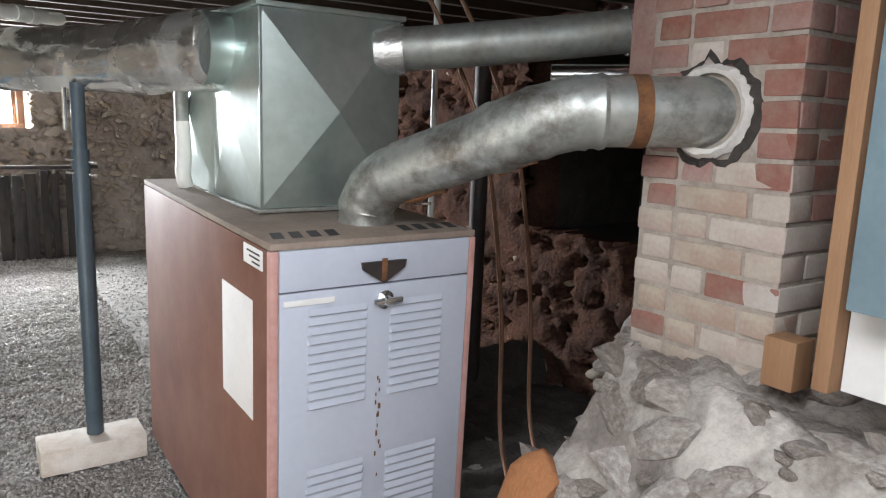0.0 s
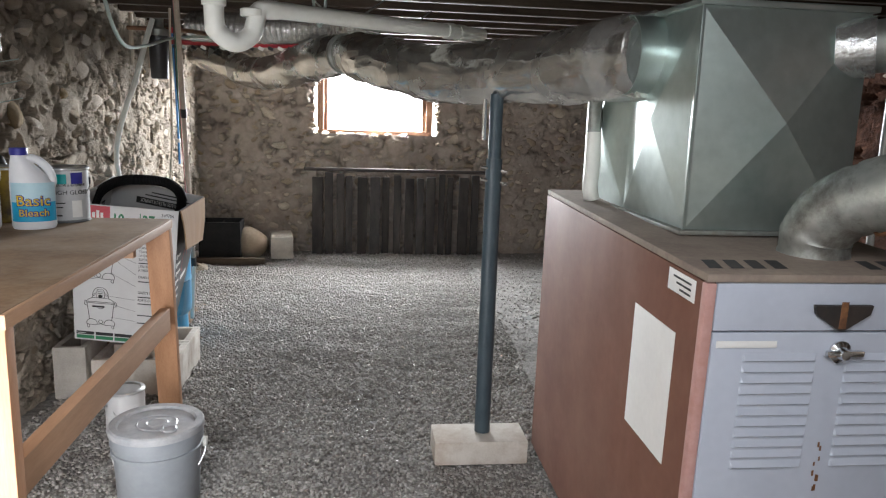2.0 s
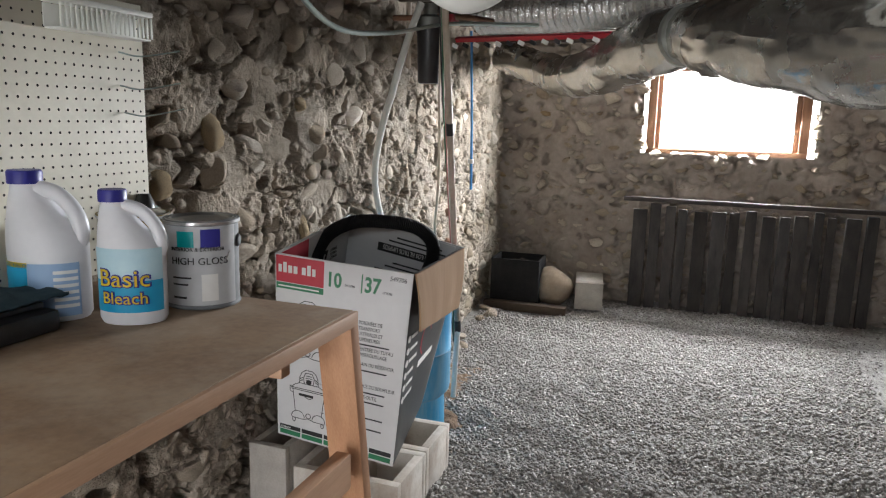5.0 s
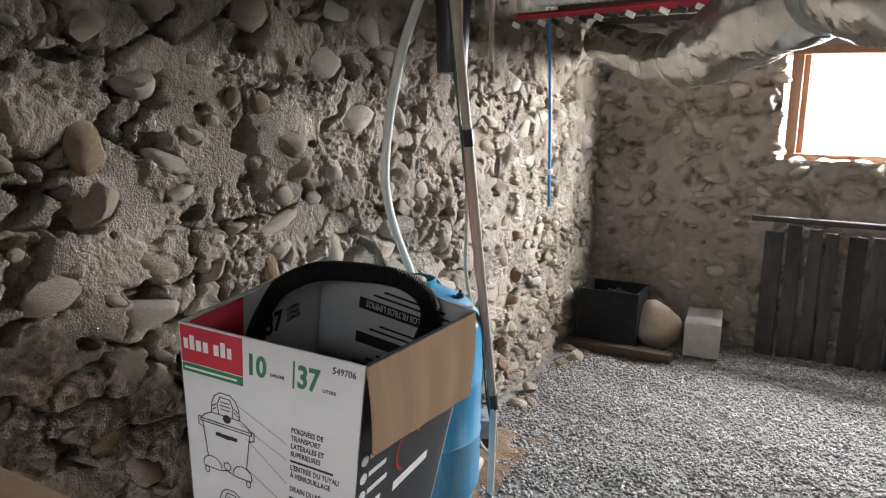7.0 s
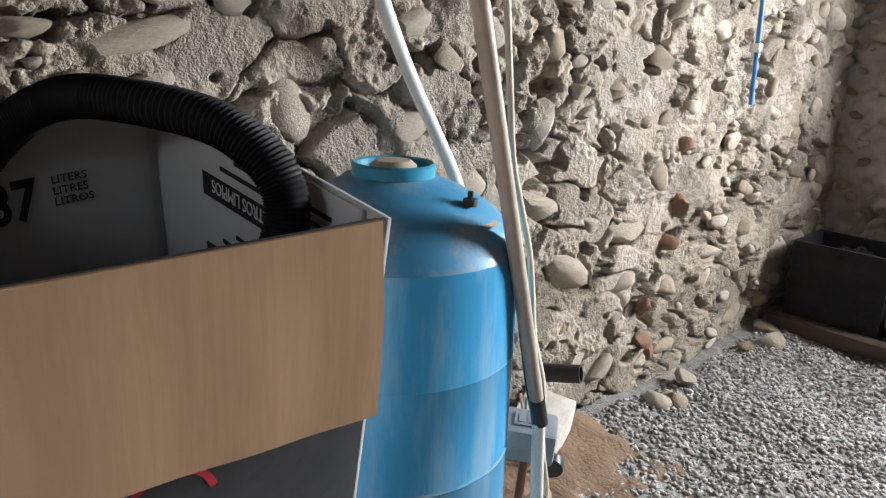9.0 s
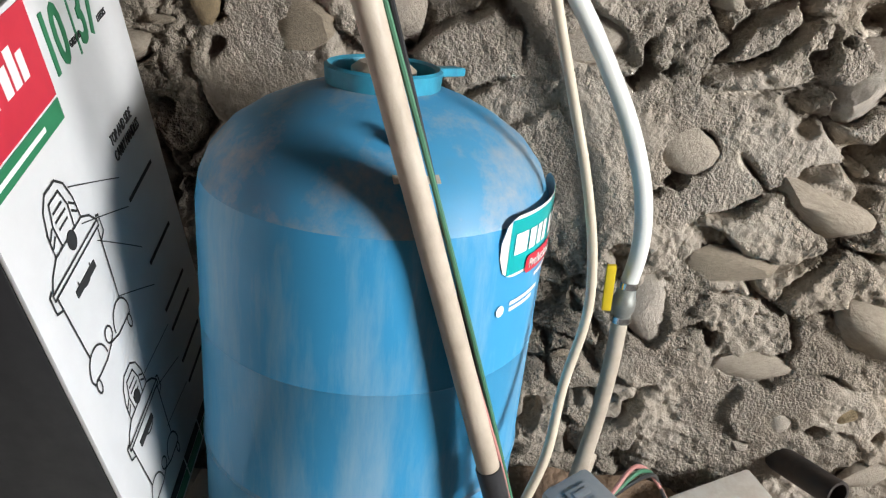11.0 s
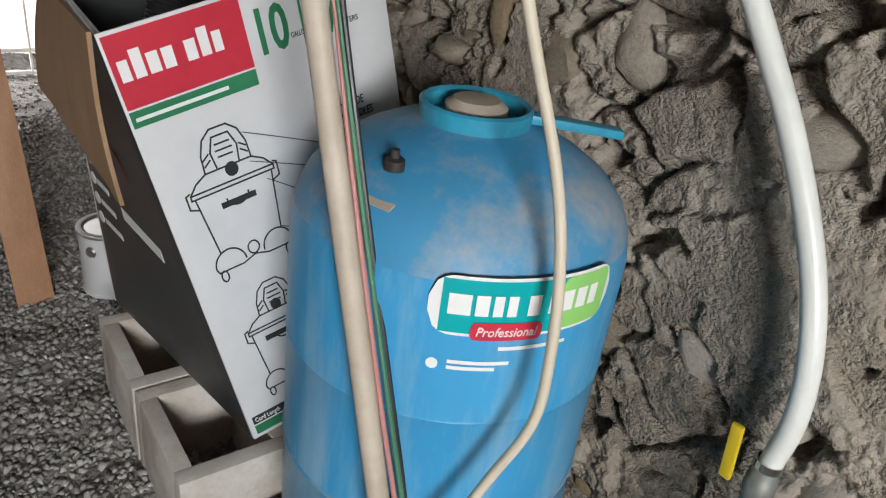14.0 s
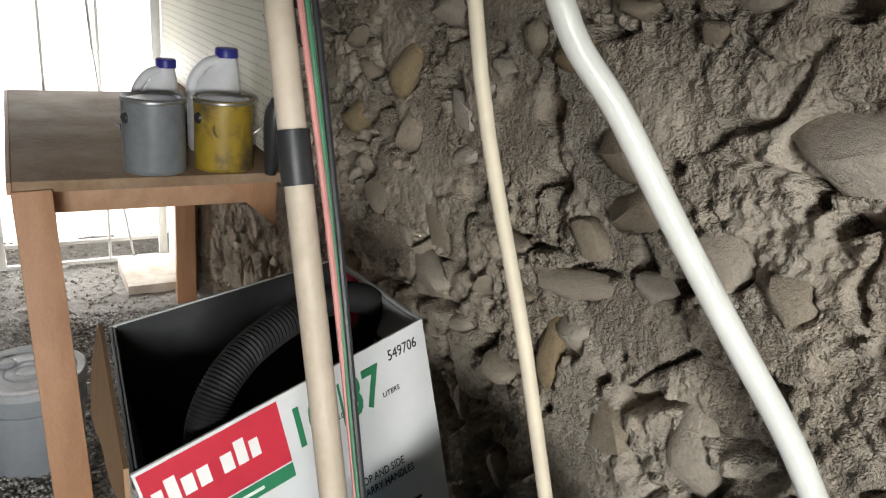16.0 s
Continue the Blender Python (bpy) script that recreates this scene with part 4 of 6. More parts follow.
# ---- steel jack post ----
post = thing("jack_post", pose(0, 0, 0), "slate blue telescopic steel post on a pale concrete block", "post")
PX, PY = 0.665, 3.0
part("lower_tube", lathe([(0, 0.0), (0.034, 0.0), (0.034, 1.2), (0.03, 1.2), (0, 1.2)], 24, None, Matrix.Translation((PX, PY, 0.004))), SLATE, post)
part("upper_tube", lathe([(0, 1.2), (0.027, 1.2), (0.027, 1.462), (0, 1.462)], 24, None, Matrix.Translation((PX, PY, 0.004))), SLATE, post)
for z in (1.12, 1.17):
    part("pin", tube([(PX - 0.055, PY - 0.01, z), (PX + 0.055, PY - 0.02, z - 0.02 + (z > 1.15) * 0.0)], 0.007, 10, smooth_path=False), CHROME, post)
blk = part("concrete_footing", cuboid(0.445, 0.85, 2.89, 3.085, -0.105, 0.0, 0.006), CLEAN_BLOCK)
tagged(blk, "pale solid concrete block under the steel post", "concrete block")
vent = thing("vent_riser", pose(0, 0, 0), "thin steel pipe beside the post", "pipe")
part("pipe", tube([(PX - 0.045, PY + 0.02, 1.28), (PX - 0.045, PY + 0.02, 1.445)], 0.009, 10, smooth_path=False), CHROME, vent)

# ---- waste pipe with trap ----
pvc = thing("waste_pipe", pose(0, 0, 0), "white plastic waste pipe with a deep trap under the joists", "pipe")
part("pipe", tube([(-0.235, 2.845, 1.735), (0.7, 3.66, 1.765)], 0.031, 20, 3, smooth_path=False), PVC, pvc)
part("trap", tube([(-0.2, 2.87, 1.735), (-0.255, 2.825, 1.725), (-0.27, 2.815, 1.68), (-0.285, 2.805, 1.635), (-0.335, 2.765, 1.605), (-0.385, 2.725, 1.635), (-0.395, 2.715, 1.68), (-0.395, 2.715, 1.96)], 0.034, 20, 6), PVC, pvc)
for q in ((0.5, 3.487), (0.56, 3.54)):
    part("coupling", tube([(q[0], q[1], 1.758), (q[0] + 0.035, q[1] + 0.03, 1.76)], 0.037, 20, 2, smooth_path=False), PVC, pvc)
for q in ((-0.28, 2.81, 1.70), (-0.395, 2.715, 1.72)):
    part("trap_nut", lathe([(0.034, 0), (0.042, 0.004), (0.042, 0.026), (0.034, 0.03)], 20, None, Matrix.Translation(q)), PVC, pvc)
part("hanger_strap", tube([(-0.09, 2.97, 1.96), (-0.07, 2.985, 1.77), (-0.05, 3.0, 1.70), (-0.03, 3.02, 1.77), (-0.02, 3.03, 1.96)], 0.006, 6, 5), GALV, pvc)

# ---- silver branch duct, red rail and filter below the joists ----
br = thing("ribbed_duct", pose(0, 0, 0), "ribbed silver flexible duct between the joists", "duct")
part("hose", tube([(-0.95, 4.9, 1.87), (-0.5, 4.75, 1.86), (-0.1, 4.6, 1.87), (0.2, 4.7, 1.9)], 0.085, 24, 26, wobble=lambda i, a: 1 + 0.13 * (i % 2)), FOILTAPE, br)
rail = thing("red_rail", pose(0, 0, 0), "red painted steel rail with a black and white striped strip", "rail")
part("bar", tube([(-1.2, 5.3, 1.80), (-0.28, 5.02, 1.785)], 0.016, 4, 2, smooth_path=False), REDPAINT, rail)
for k in range(14):
    u = k / 14
    part("stripe", cuboid(-0.018, 0.018, -0.004, 0.004, -0.02, 0.0, 0, None, Matrix.Translation((-1.2 + 0.92 * u, 5.29 - 0.28 * u, 1.775)) @ pose(0, 0, 0, 0, 25, -17)), BLACK if k % 2 else PAPER, rail)
fil = thing("water_filter", pose(0, 0, 0), "dark translucent water filter canister with a metal head", "water filter")
part("canister", lathe([(0, 0), (0.043, 0), (0.048, 0.01), (0.055, 0.2), (0.058, 0.21), (0.058, 0.235), (0, 0.235)], 28, None, Matrix.Translation((-1.03, 4.44, 1.525))), BLACK, fil)
part("head", lathe([(0, 0.236), (0.062, 0.236), (0.062, 0.27), (0.03, 0.285), (0.03, 0.33), (0, 0.33)], 24, None, Matrix.Translation((-1.03, 4.44, 1.525))), GALV_D, fil)
part("red_valve", cuboid(-0.96, -0.92, 4.42, 4.5, 1.78, 1.81, 0.006), REDPAINT, fil)
part("pipe", tube([(-1.2, 4.44, 1.8), (-0.9, 4.46, 1.8), (-0.8, 4.6, 1.8)], 0.012, 10), COPPER, fil)
wire = thing("armoured_cable", pose(0, 0, 0), "loop of metal armoured cable hanging from the joists", "cable")
part("cable", tube([(-0.78, 2.75, 1.97), (-0.8, 2.85, 1.75), (-0.85, 3.2, 1.62), (-0.9, 3.7, 1.65), (-0.85, 4.2, 1.74), (-0.6, 4.6, 1.78)], 0.007, 8, 30, wobble=lambda i, a: 1 + 0.14 * (i % 2)), GALV, wire)
for a in ((-0.45, 2.9, 1.95), (-0.2, 3.3, 1.95)):
    loose = thing("loose_wire", pose(0, 0, 0), "thin grey wire looping below the joists", "cable")
    part("wire", tube([a, (a[0] + 0.2, a[1] + 0.3, 1.8), (a[0] + 0.5, a[1] + 0.5, 1.78), (a[0] + 0.7, a[1] + 0.9, 1.94)], 0.004, 6, 8), GALV_D, loose)

# ---- chimney ----
CX, CY0, CY1 = 1.89, 0.74, 1.2
chim = thing("chimney", pose(0, 0, 0), "old red brick chimney, lower courses limewashed, with the flue let in", "chimney")
part("core", cuboid(CX + 0.006, CX + 0.44, CY0 + 0.006, CY1 - 0.006, 0.5, 2.14, 0), JOINT, chim, "crumbling mortar")


def brick_mesh(l, w, h, material, seed):
    b = cuboid(-l / 2, l / 2, -w / 2, w / 2, -h / 2, h / 2, 0.007)
    for v in b.verts:
        v.co += Vector((noise.noise(v.co * 30 + Vector((seed, 0, 0))), noise.noise(v.co * 30 + Vector((0, seed, 0))), noise.noise(v.co * 30 + Vector((0, 0, seed))))) * 0.004
    return mesh_of("brick", b, material, 50)


BR = {(k, wsh): brick_mesh(0.1, l, 0.064, BRICK_W if wsh else BRICK, i * 3 + wsh) for i, (k, l) in enumerate((("s", 0.213), ("h", 0.1))) for wsh in (0, 1)}
br_rng = random.Random(12)
for row in range(20):
    z = 0.66 + row * 0.0755
    wash = 0.92 if row < 5 else 0.5 if row < 8 else 0.1
    for face in range(2):
        start, span = (CY0, CY1 - CY0) if face == 0 else (CX, 0.44)
        pos, k = start, row % 2
        while pos < start + span - 0.02:
            l = 0.213 if k % 2 == 0 else 0.1
            l = min(l, start + span - pos)
            kind_ = "s" if l > 0.15 else "h"
            o = new("brick", BR[(kind_, int(br_rng.random() < wash))])
            o.parent = chim
            sc = Matrix.Diagonal((1, l / (0.213 if kind_ == "s" else 0.1), 1, 1))
            j = br_rng.uniform(-0.004, 0.004)
            m = Matrix.Translation((CX + 0.05 + j, pos + l / 2, z)) if face == 0 else Matrix.Translation((pos + l / 2, CY0 + 0.05 + j, z)) @ pose(0, 0, 0, 0, 0, 90)
            near_hole = face == 0 and abs(pos + l / 2 - 0.965) < 0.12 and abs(z - 1.42) < 0.1
            o.matrix_world = m @ sc @ Matrix.Diagonal((0.8 if near_hole else 1, 1, 1, 1))
            pos += l + 0.011
            k += 1
part("flue_ring", ragged([(0.098, -0.03), (0.122, -0.03), (0.126, 0.0), (0.114, 0.02), (0.098, 0.012)], 0.012, Matrix.Translation((CX - 0.002, 0.985, 1.42)) @ pose(0, 0, 0, 0, -90, 0)), LIMEWASH, chim, "white furnace cement ring")
part("soot_ring", ragged([(0.124, -0.03), (0.146, -0.03), (0.147, -0.006), (0.124, 0.004)], 0.03, Matrix.Translation((CX - 0.002, 0.985, 1.42)) @ pose(0, 0, 0, 0, -90, 0)), SHADE_SOOT, chim)

# ---- rubble footing of the chimney ----
foot = thing("chimney_footing", pose(0, 0, 0), "broken fieldstone footing bedded in white lime mortar", "stone footing")


def footing_place(u, v):
    a = -0.35 + 1.85 * u
    x = 1.38 + 0.12 * noise.noise((a * 2.2, 1, 0)) + 1.6 * v ** 1.2 + 0.12 * max(0, 0.4 - a)
    if a > 1.15:
        x += (a - 1.15) * 2.0
    rise = smooth01(v / 0.1) * 0.52 + 0.36 * smooth01((v - 0.08) / 0.25)
    z = -0.14 + rise + 0.07 * noise.noise((a * 4, v * 7, 2)) + 0.035 * (noise.turbulence((a * 9, v * 15, 5), 4, True) - 0.5)
    return x, a, z


o = sheet("mortar_bed", 190, 140, footing_place, FOOTMORTAR)
o.parent = foot
frng = random.Random(31)
FROCK = [rock_mesh("rubble", 70 + i, RUBBLE, 16, 30) for i in range(8)]
for i in range(230):
    u, v = frng.uniform(0.0, 0.97), frng.uniform(0.02, 0.5)
    p = Vector(footing_place(u, v))
    s = 0.035 + 0.12 * frng.random() ** 1.6
    o = new("rubble_stone", FROCK[i % 8])
    o.parent = foot
    o.matrix_world = Matrix.Translation(p - Vector((0, 0, s * 0.36))) @ pose(0, 0, 0, frng.uniform(-25, 25), frng.uniform(-40, 40), frng.uniform(0, 180)) @ Matrix.Diagonal((s * 1.25, s, s * 0.55, 1))
OR = rock_mesh("clay_rock", 99, ORANGE_ROCK)
for q, s in (((1.47, 1.14, 0.3), (0.11, 0.1, 0.34)), ((1.5, 1.2, 0.05), (0.12, 0.12, 0.2)), ((1.38, 0.98, 0.06), (0.1, 0.12, 0.16))):
    o = new("clay_rock", OR)
    o.parent = foot
    o.matrix_world = Matrix.Translation(q) @ pose(0, 0, 0, 5, 10, 30) @ Matrix.Diagonal((*s, 1))

# ---- electrical panel on plywood ----
pan = thing("electrical_panel", pose(0, 0, 0), "grey electrical panel on an upright plywood board", "electrical panel")
part("board", cuboid(1.7, 1.72, -0.5, 0.475, 0.86, 2.12, 0.002), WHITEPAINT, pan)
part("board_edge", cuboid(1.655, 1.722, 0.477, 0.512, 0.86, 2.12, 0.002), PLY, pan, "raw orange plywood edge")
part("cabinet", cuboid(1.6, 1.698, -0.05, 0.44, 1.05, 2.0, 0.006), PANELGREY, pan)
part("cable", tube([(1.585, 0.32, 2.1), (1.585, 0.33, 1.75), (1.585, 0.32, 1.6)], 0.008, 8), PVC, pan)
part("yellow_tip", lathe([(0, 0), (0.011, 0), (0.011, 0.012), (0, 0.012)], 10, None, Matrix.Translation((1.585, 0.32, 1.585))), BRIGHTYELLOW, pan)
part("timber_end", cuboid(1.8, 1.88, 0.63, 0.71, 0.78, 0.9, 0.004), PLY, pan)

# ---- things by the far side of the furnace ----
ip = thing("iron_post", pose(0, 0, 0), "black iron post standing in front of the earth bank", "post")
part("shaft", lathe([(0, 0), (0.045, 0), (0.045, 1.95), (0, 1.95)], 18, None, Matrix.Translation((2.55, 2.85, -0.1))), BLACKMETAL, ip)
wp = thing("white_conduit", pose(0, 0, 0), "thin white plastic conduit rising behind the furnace", "pipe")
part("tube", tube([(2.05, 2.55, -0.1), (2.06, 2.56, 1.94)], 0.014, 10, 2, smooth_path=False), PVC, wp)
for k, (x, y) in enumerate(((1.95, 2.0), (2.15, 2.05))):
    cw = thing("hanging_cable", pose(0, 0, 0), "dusty pinkish cable hanging behind the flue", "cable")
    part("cable", tube([(x - 0.25, y + 0.2, 1.95), (x - 0.1, y + 0.1, 1.6), (x, y, 1.2), (x + 0.1, y, 0.6), (x + 0.05, y - 0.1, 0.1), (x - 0.15, y - 0.5, -0.08)], 0.009, 8, 8), COPPER, cw)
br_rng2 = thing("back_brick_stack", pose(0, 0, 0), "stub of red brick pier by the chimney", "brick pier")
part("pier", cuboid(1.96, 2.2, 1.24, 1.34, 1.38, 2.13, 0.006), BRICK, br_rng2)
bp = thing("black_stovepipe", pose(0, 0, 0), "short black and chrome pipe beside the chimney", "pipe")
part("pipe", tube([(1.9, 1.62, 1.53), (2.2, 1.38, 1.54)], 0.035, 16, 2, smooth_path=False), CHROME, bp)

# ---- workbench ----
bench = thing("workbench", pose(0, 0, 0), "rough workbench with a worn plywood top on pine legs", "workbench")
BX0, BX1, BY0, BY1, BZ = -1.33, -0.6, 1.535, 2.88, 0.95
part("worktop", cuboid(BX0, BX1 - 0.012, BY0, BY1, BZ - 0.03, BZ, 0.004), BENCHTOP, bench, "stained plywood worktop")
part("front_edge", cuboid(BX1 - 0.0118, BX1, BY0, BY1, BZ - 0.034, BZ - 0.001, 0.003), PINE_L, bench)
part("leg", cuboid(-0.045, 0.045, -0.019, 0.019, 0, 1.085, 0.003, None, pose(-0.69, 3.125, -0.13, 13.3, 2.0, 0)), PINE, bench)
part("leg", cuboid(-0.7, -0.612, 1.555, 1.595, -0.12, BZ - 0.035, 0.003), PINE, bench)
part("leg", cuboid(-1.3, -1.215, 1.555, 1.595, -0.12, BZ - 0.035, 0.003), PINE, bench)
part("rail", cuboid(-0.665, -0.627, 1.598, 2.9, 0.5, 0.59, 0.003), PINE_L, bench)
part("end_rail", cuboid(-1.31, -0.702, 2.72, 2.755, BZ - 0.125, BZ - 0.036, 0.003), PINE_L, bench)
br2 = bmesh.new()
f = br2.faces.new([br2.verts.new(p) for p in ((-1.3, 2.76, BZ - 0.033), (-1.12, 2.76, BZ - 0.033), (-1.3, 2.76, BZ - 0.2))])
g = bmesh.ops.extrude_face_region(br2, geom=[f])
for v in g["geom"]:
    if isinstance(v, bmesh.types.BMVert):
        v.co.y += 0.02
bmesh.ops.recalc_face_normals(br2, faces=br2.faces[:])
part("corner_brace", br2, PINE, bench, smooth=None)

# ---- pegboard ----
peg = thing("pegboard", pose(0, 0, 0), "cream white pegboard leaning against the stone wall", "pegboard")
GX, GY0, GY1, GZ0, GZ1 = -1.262, 1.15, 2.985, 0.985, 1.64
part("panel", cuboid(GX - 0.006, GX, GY0, GY1, GZ0, GZ1, 0.001), PEG, peg)
holes = bmesh.new()
for i in range(int((GY1 - GY0) / 0.0254)):
    for j in range(int((GZ1 - GZ0) / 0.0254)):
        c = Vector((GX + 0.0008, GY0 + 0.014 + i * 0.0254, GZ0 + 0.012 + j * 0.0254))
        holes.faces.new([holes.verts.new(c + Vector((0, 0.0033 * math.cos(a), 0.0033 * math.sin(a)))) for a in (0, 1.05, 2.09, 3.14, 4.19, 5.24)])
tagged(part("perforation", holes, HOLE, peg, smooth=None), kind="stuff")
part("bottom_batten", cuboid(GX - 0.005, GX + 0.03, GY0, 2.6, BZ + 0.001, GZ0 - 0.002, 0.003), PLY, peg, "orange wooden batten")
bas = thing("plastic_basket", pose(0, 0, 0), "small white slotted plastic basket on the pegboard", "basket")
part("rim", cuboid(GX + 0.003, GX + 0.055, 2.68, 2.965, 1.605, 1.618, 0.003), PVC, bas)
part("back", cuboid(GX + 0.003, GX + 0.006, 2.685, 2.96, 1.555, 1.604, 0.001), PVC, bas)
part("floor", cuboid(GX + 0.007, GX + 0.05, 2.685, 2.96, 1.55, 1.554, 0.001), PVC, bas)
for k in range(20):
    y = 2.688 + k * 0.0143
    part("slat", cuboid(GX + 0.047, GX + 0.051, y, y + 0.006, 1.555, 1.604, 0.001), PVC, bas)
for z, y in ((1.52, 2.95), (1.44, 2.95), (1.375, 2.96)):
    hk = thing("peg_hook", pose(0, 0, 0), "thin wire peg hook sticking out of the pegboard", "hook")
    part("wire", tube([(GX + 0.002, y - 0.05, z), (GX + 0.03, y - 0.02, z - 0.008), (GX + 0.05, y + 0.02, z - 0.002), (GX + 0.085, y + 0.07, z + 0.012)], 0.0022, 6, 5), GALV, hk)

# ---- things on the bench ----
case = thing("black_case", pose(0, 0, 0), "long black plastic case lying on the bench by the pegboard", "case")
part("body", cuboid(-1.215, -1.06, 1.6, 2.5, BZ + 0.001, BZ + 0.045, 0.012), BLACK, case)
part("lid", cuboid(-1.205, -1.09, 1.61, 2.49, BZ + 0.046, BZ + 0.058, 0.005), BLACK, case)
rag = sheet("rag", 30, 14, lambda u, v: (-1.21 + 0.13 * v + 0.01 * noise.noise((u * 4, v * 3, 0)), 2.28 + 0.26 * u, BZ + 0.062 + 0.02 * math.sin(3.1 * u) * math.sin(3.1 * v) + 0.008 * noise.noise((u * 9, v * 6, 4))), DARKCLOTH)
sol = rag.modifiers.new("thick", "SOLIDIFY")
sol.thickness = 0.006
tagged(rag, "crumpled dark blue rag on the black case", "rag")


def jug(name, x, y, h, r, rz, label, label_mats):
    """A bleach jug: body, neck, cap, hollow handle and wrapped label."""
    t = thing(name, pose(x, y, BZ + 0.001, 0, 0, rz), label, "bottle")
    squash = Matrix.Diagonal((1, 0.78, 1, 1))

    def lean(b):
        for v in b.verts:
            v.co.x -= 0.5 * r * smooth01((v.co.z / h - 0.5) / 0.42)
        return b

    part("body", lean(lathe([(0, 0), (r * 0.93, 0), (r, 0.01), (r, h * 0.5), (r * 0.95, h * 0.58), (r * 0.78, h * 0.68), (r * 0.55, h * 0.79), (r * 0.4, h * 0.87), (r * 0.36, h * 0.92), (0, h * 0.92)], 36, None, squash)), HDPE, t)
    part("cap", lathe([(0, h * 0.91), (r * 0.41, h * 0.91), (r * 0.41, h * 0.985), (r * 0.38, h), (0, h)], 24, None, Matrix.Translation((-r * 0.5, 0, 0))), CAPBLUE, t, "dark blue screw cap")
    part("handle", tube([(-r * 0.35, 0, h * 0.84), (-r * 0.1, 0, h * 0.875), (r * 0.35, 0, h * 0.84), (r * 0.75, 0, h * 0.73), (r * 0.9, 0, h * 0.6), (r * 0.78, 0, h * 0.49)], r * 0.2, 14, 7), HDPE, t)
    for z0, z1, a0, a1, m in label_mats:
        b = bmesh.new()
        cols = []
        for k in range(19):
            a = radians(a0 + (a1 - a0) * k / 18)
            cols.append([b.verts.new(((r + 0.0012) * math.cos(a), (r + 0.0012) * 0.785 * math.sin(a), z)) for z in (z0 * h, z1 * h)])
        for p, q in zip(cols, cols[1:]):
            b.faces.new((p[0], q[0], q[1], p[1]))
        part("label", b, m, t, smooth=180)
    return t


def ring_bend(r, sq, a0, z0, h):
    def f(c):
        a = radians(a0) + c.x / r
        return Vector(((r + 0.003 + c.z) * math.cos(a), (r + 0.003 + c.z) * sq * math.sin(a), z0 * h + c.y))
    return f


j1 = jug("bleach_bottle", -0.99, 2.62, 0.272, 0.068, 20, "white bleach bottle with a turquoise and yellow label", [(0.1, 0.34, -155, -15, LABELBLUE), (0.342, 0.58, -155, -15, LABELMINT)])
for word, size, a, z in (("Bleach", 0.034, -126, 0.17), ("Basic", 0.05, -132, 0.3)):
    lettering("word_outline", word, size, None, CAPBLUE, j1, bend=ring_bend(0.0692, 0.785, a, z, 0.272), squeeze=1.05, grow=0.0022)
    lettering("label_word", word, size, None, BRIGHTYELLOW, j1, bend=ring_bend(0.0705, 0.785, a, z, 0.272), squeeze=1.05)
j2 = jug("bleach_jug", -1.165, 2.575, 0.305, 0.082, 15, "large white bleach jug with a blue striped label", [(0.04, 0.4, -175, -95, LABELBLUE), (0.04, 0.4, -94, -20, LABELPALE), (0.37, 0.405, -175, -95, BRIGHTYELLOW)])
for k in range(6):
    b = bmesh.new()
    cols = []
    for i in range(12):
        a = radians(-60 + 36 * i / 11)
        cols.append([b.verts.new((0.0838 * math.cos(a), 0.0838 * 0.785 * math.sin(a), z)) for z in (0.03 + k * 0.014, 0.037 + k * 0.014)])
    for p, q in zip(cols, cols[1:]):
        b.faces.new((p[0], q[0], q[1], p[1]))
    part("print_bar", b, PAPER, j2)


def paint_can(name, x, y, z, r, h, body, label, lid=True, rz=0):
    t = thing(name, pose(x, y, z, 0, 0, rz), label, "paint can")
    part("body", lathe([(0, 0), (r - 0.002, 0), (r, 0.004), (r - 0.003, 0.008), (r - 0.003, h - 0.008), (r, h - 0.004), (r, h), (r - 0.012, h), (r - 0.014, h - 0.008), (0, h - 0.008)], 40), body, t)
    part("rim", lathe([(r - 0.006, h + 0.001), (r + 0.001, h - 0.003), (r + 0.001, h - 0.008), (r - 0.001, h - 0.01)], 40), TIN, t)
    if lid:
        part("lid", lathe([(0, h - 0.004), (r - 0.02, h - 0.004), (r - 0.014, h + 0.001), (r - 0.011, h - 0.002)], 40), TIN, t)
    part("bail", tube([(r * math.cos(a), r * math.sin(a) * 0.4 - r * 0.92 - 0.004, h * 0.72 - 0.055 * math.sin(a) - 0.0) for a in np.linspace(0.15, 2.99, 9)], 0.0018, 6, 3), TIN, t)
    for s in (-1, 1):
        part("ear", lathe([(0, 0), (0.016, 0), (0.012, 0.005), (0, 0.006)], 16, None, Matrix.Translation((s * (r - 0.003), 0, h * 0.74)) @ pose(0, 0, 0, 0, s * 90, 0)), BLACK if body is not CARTON_W else TIN, t)
    return t


CANFRONT = mat("can_label_pale", (0.55, 0.555, 0.56), (0.47, 0.48, 0.49), 0.4, scale=5, fine=40, bump=0.03)
# grey of the can's back, darkened for the shade on its backlit side
CANBACK_SHADED = mat("can_back_grey_shaded", (0.2, 0.21, 0.22), (0.15, 0.157, 0.165), 0.4, scale=5, fine=40, bump=0.03)
c1 = paint_can("paint_can", -0.955, 2.80, BZ + 0.001, 0.083, 0.197, CANBACK_SHADED, "gallon paint can with a grey high gloss label", rz=20)
lettering("label_word", "HIGH GLOSS", 0.022, None, INK, c1, bend=ring_bend(0.081, 1, -122, 0.52, 0.197))
lettering("label_word", "INTERIOR & EXTERIOR", 0.0115, None, INK, c1, bend=ring_bend(0.081, 1, -122, 0.67, 0.197))
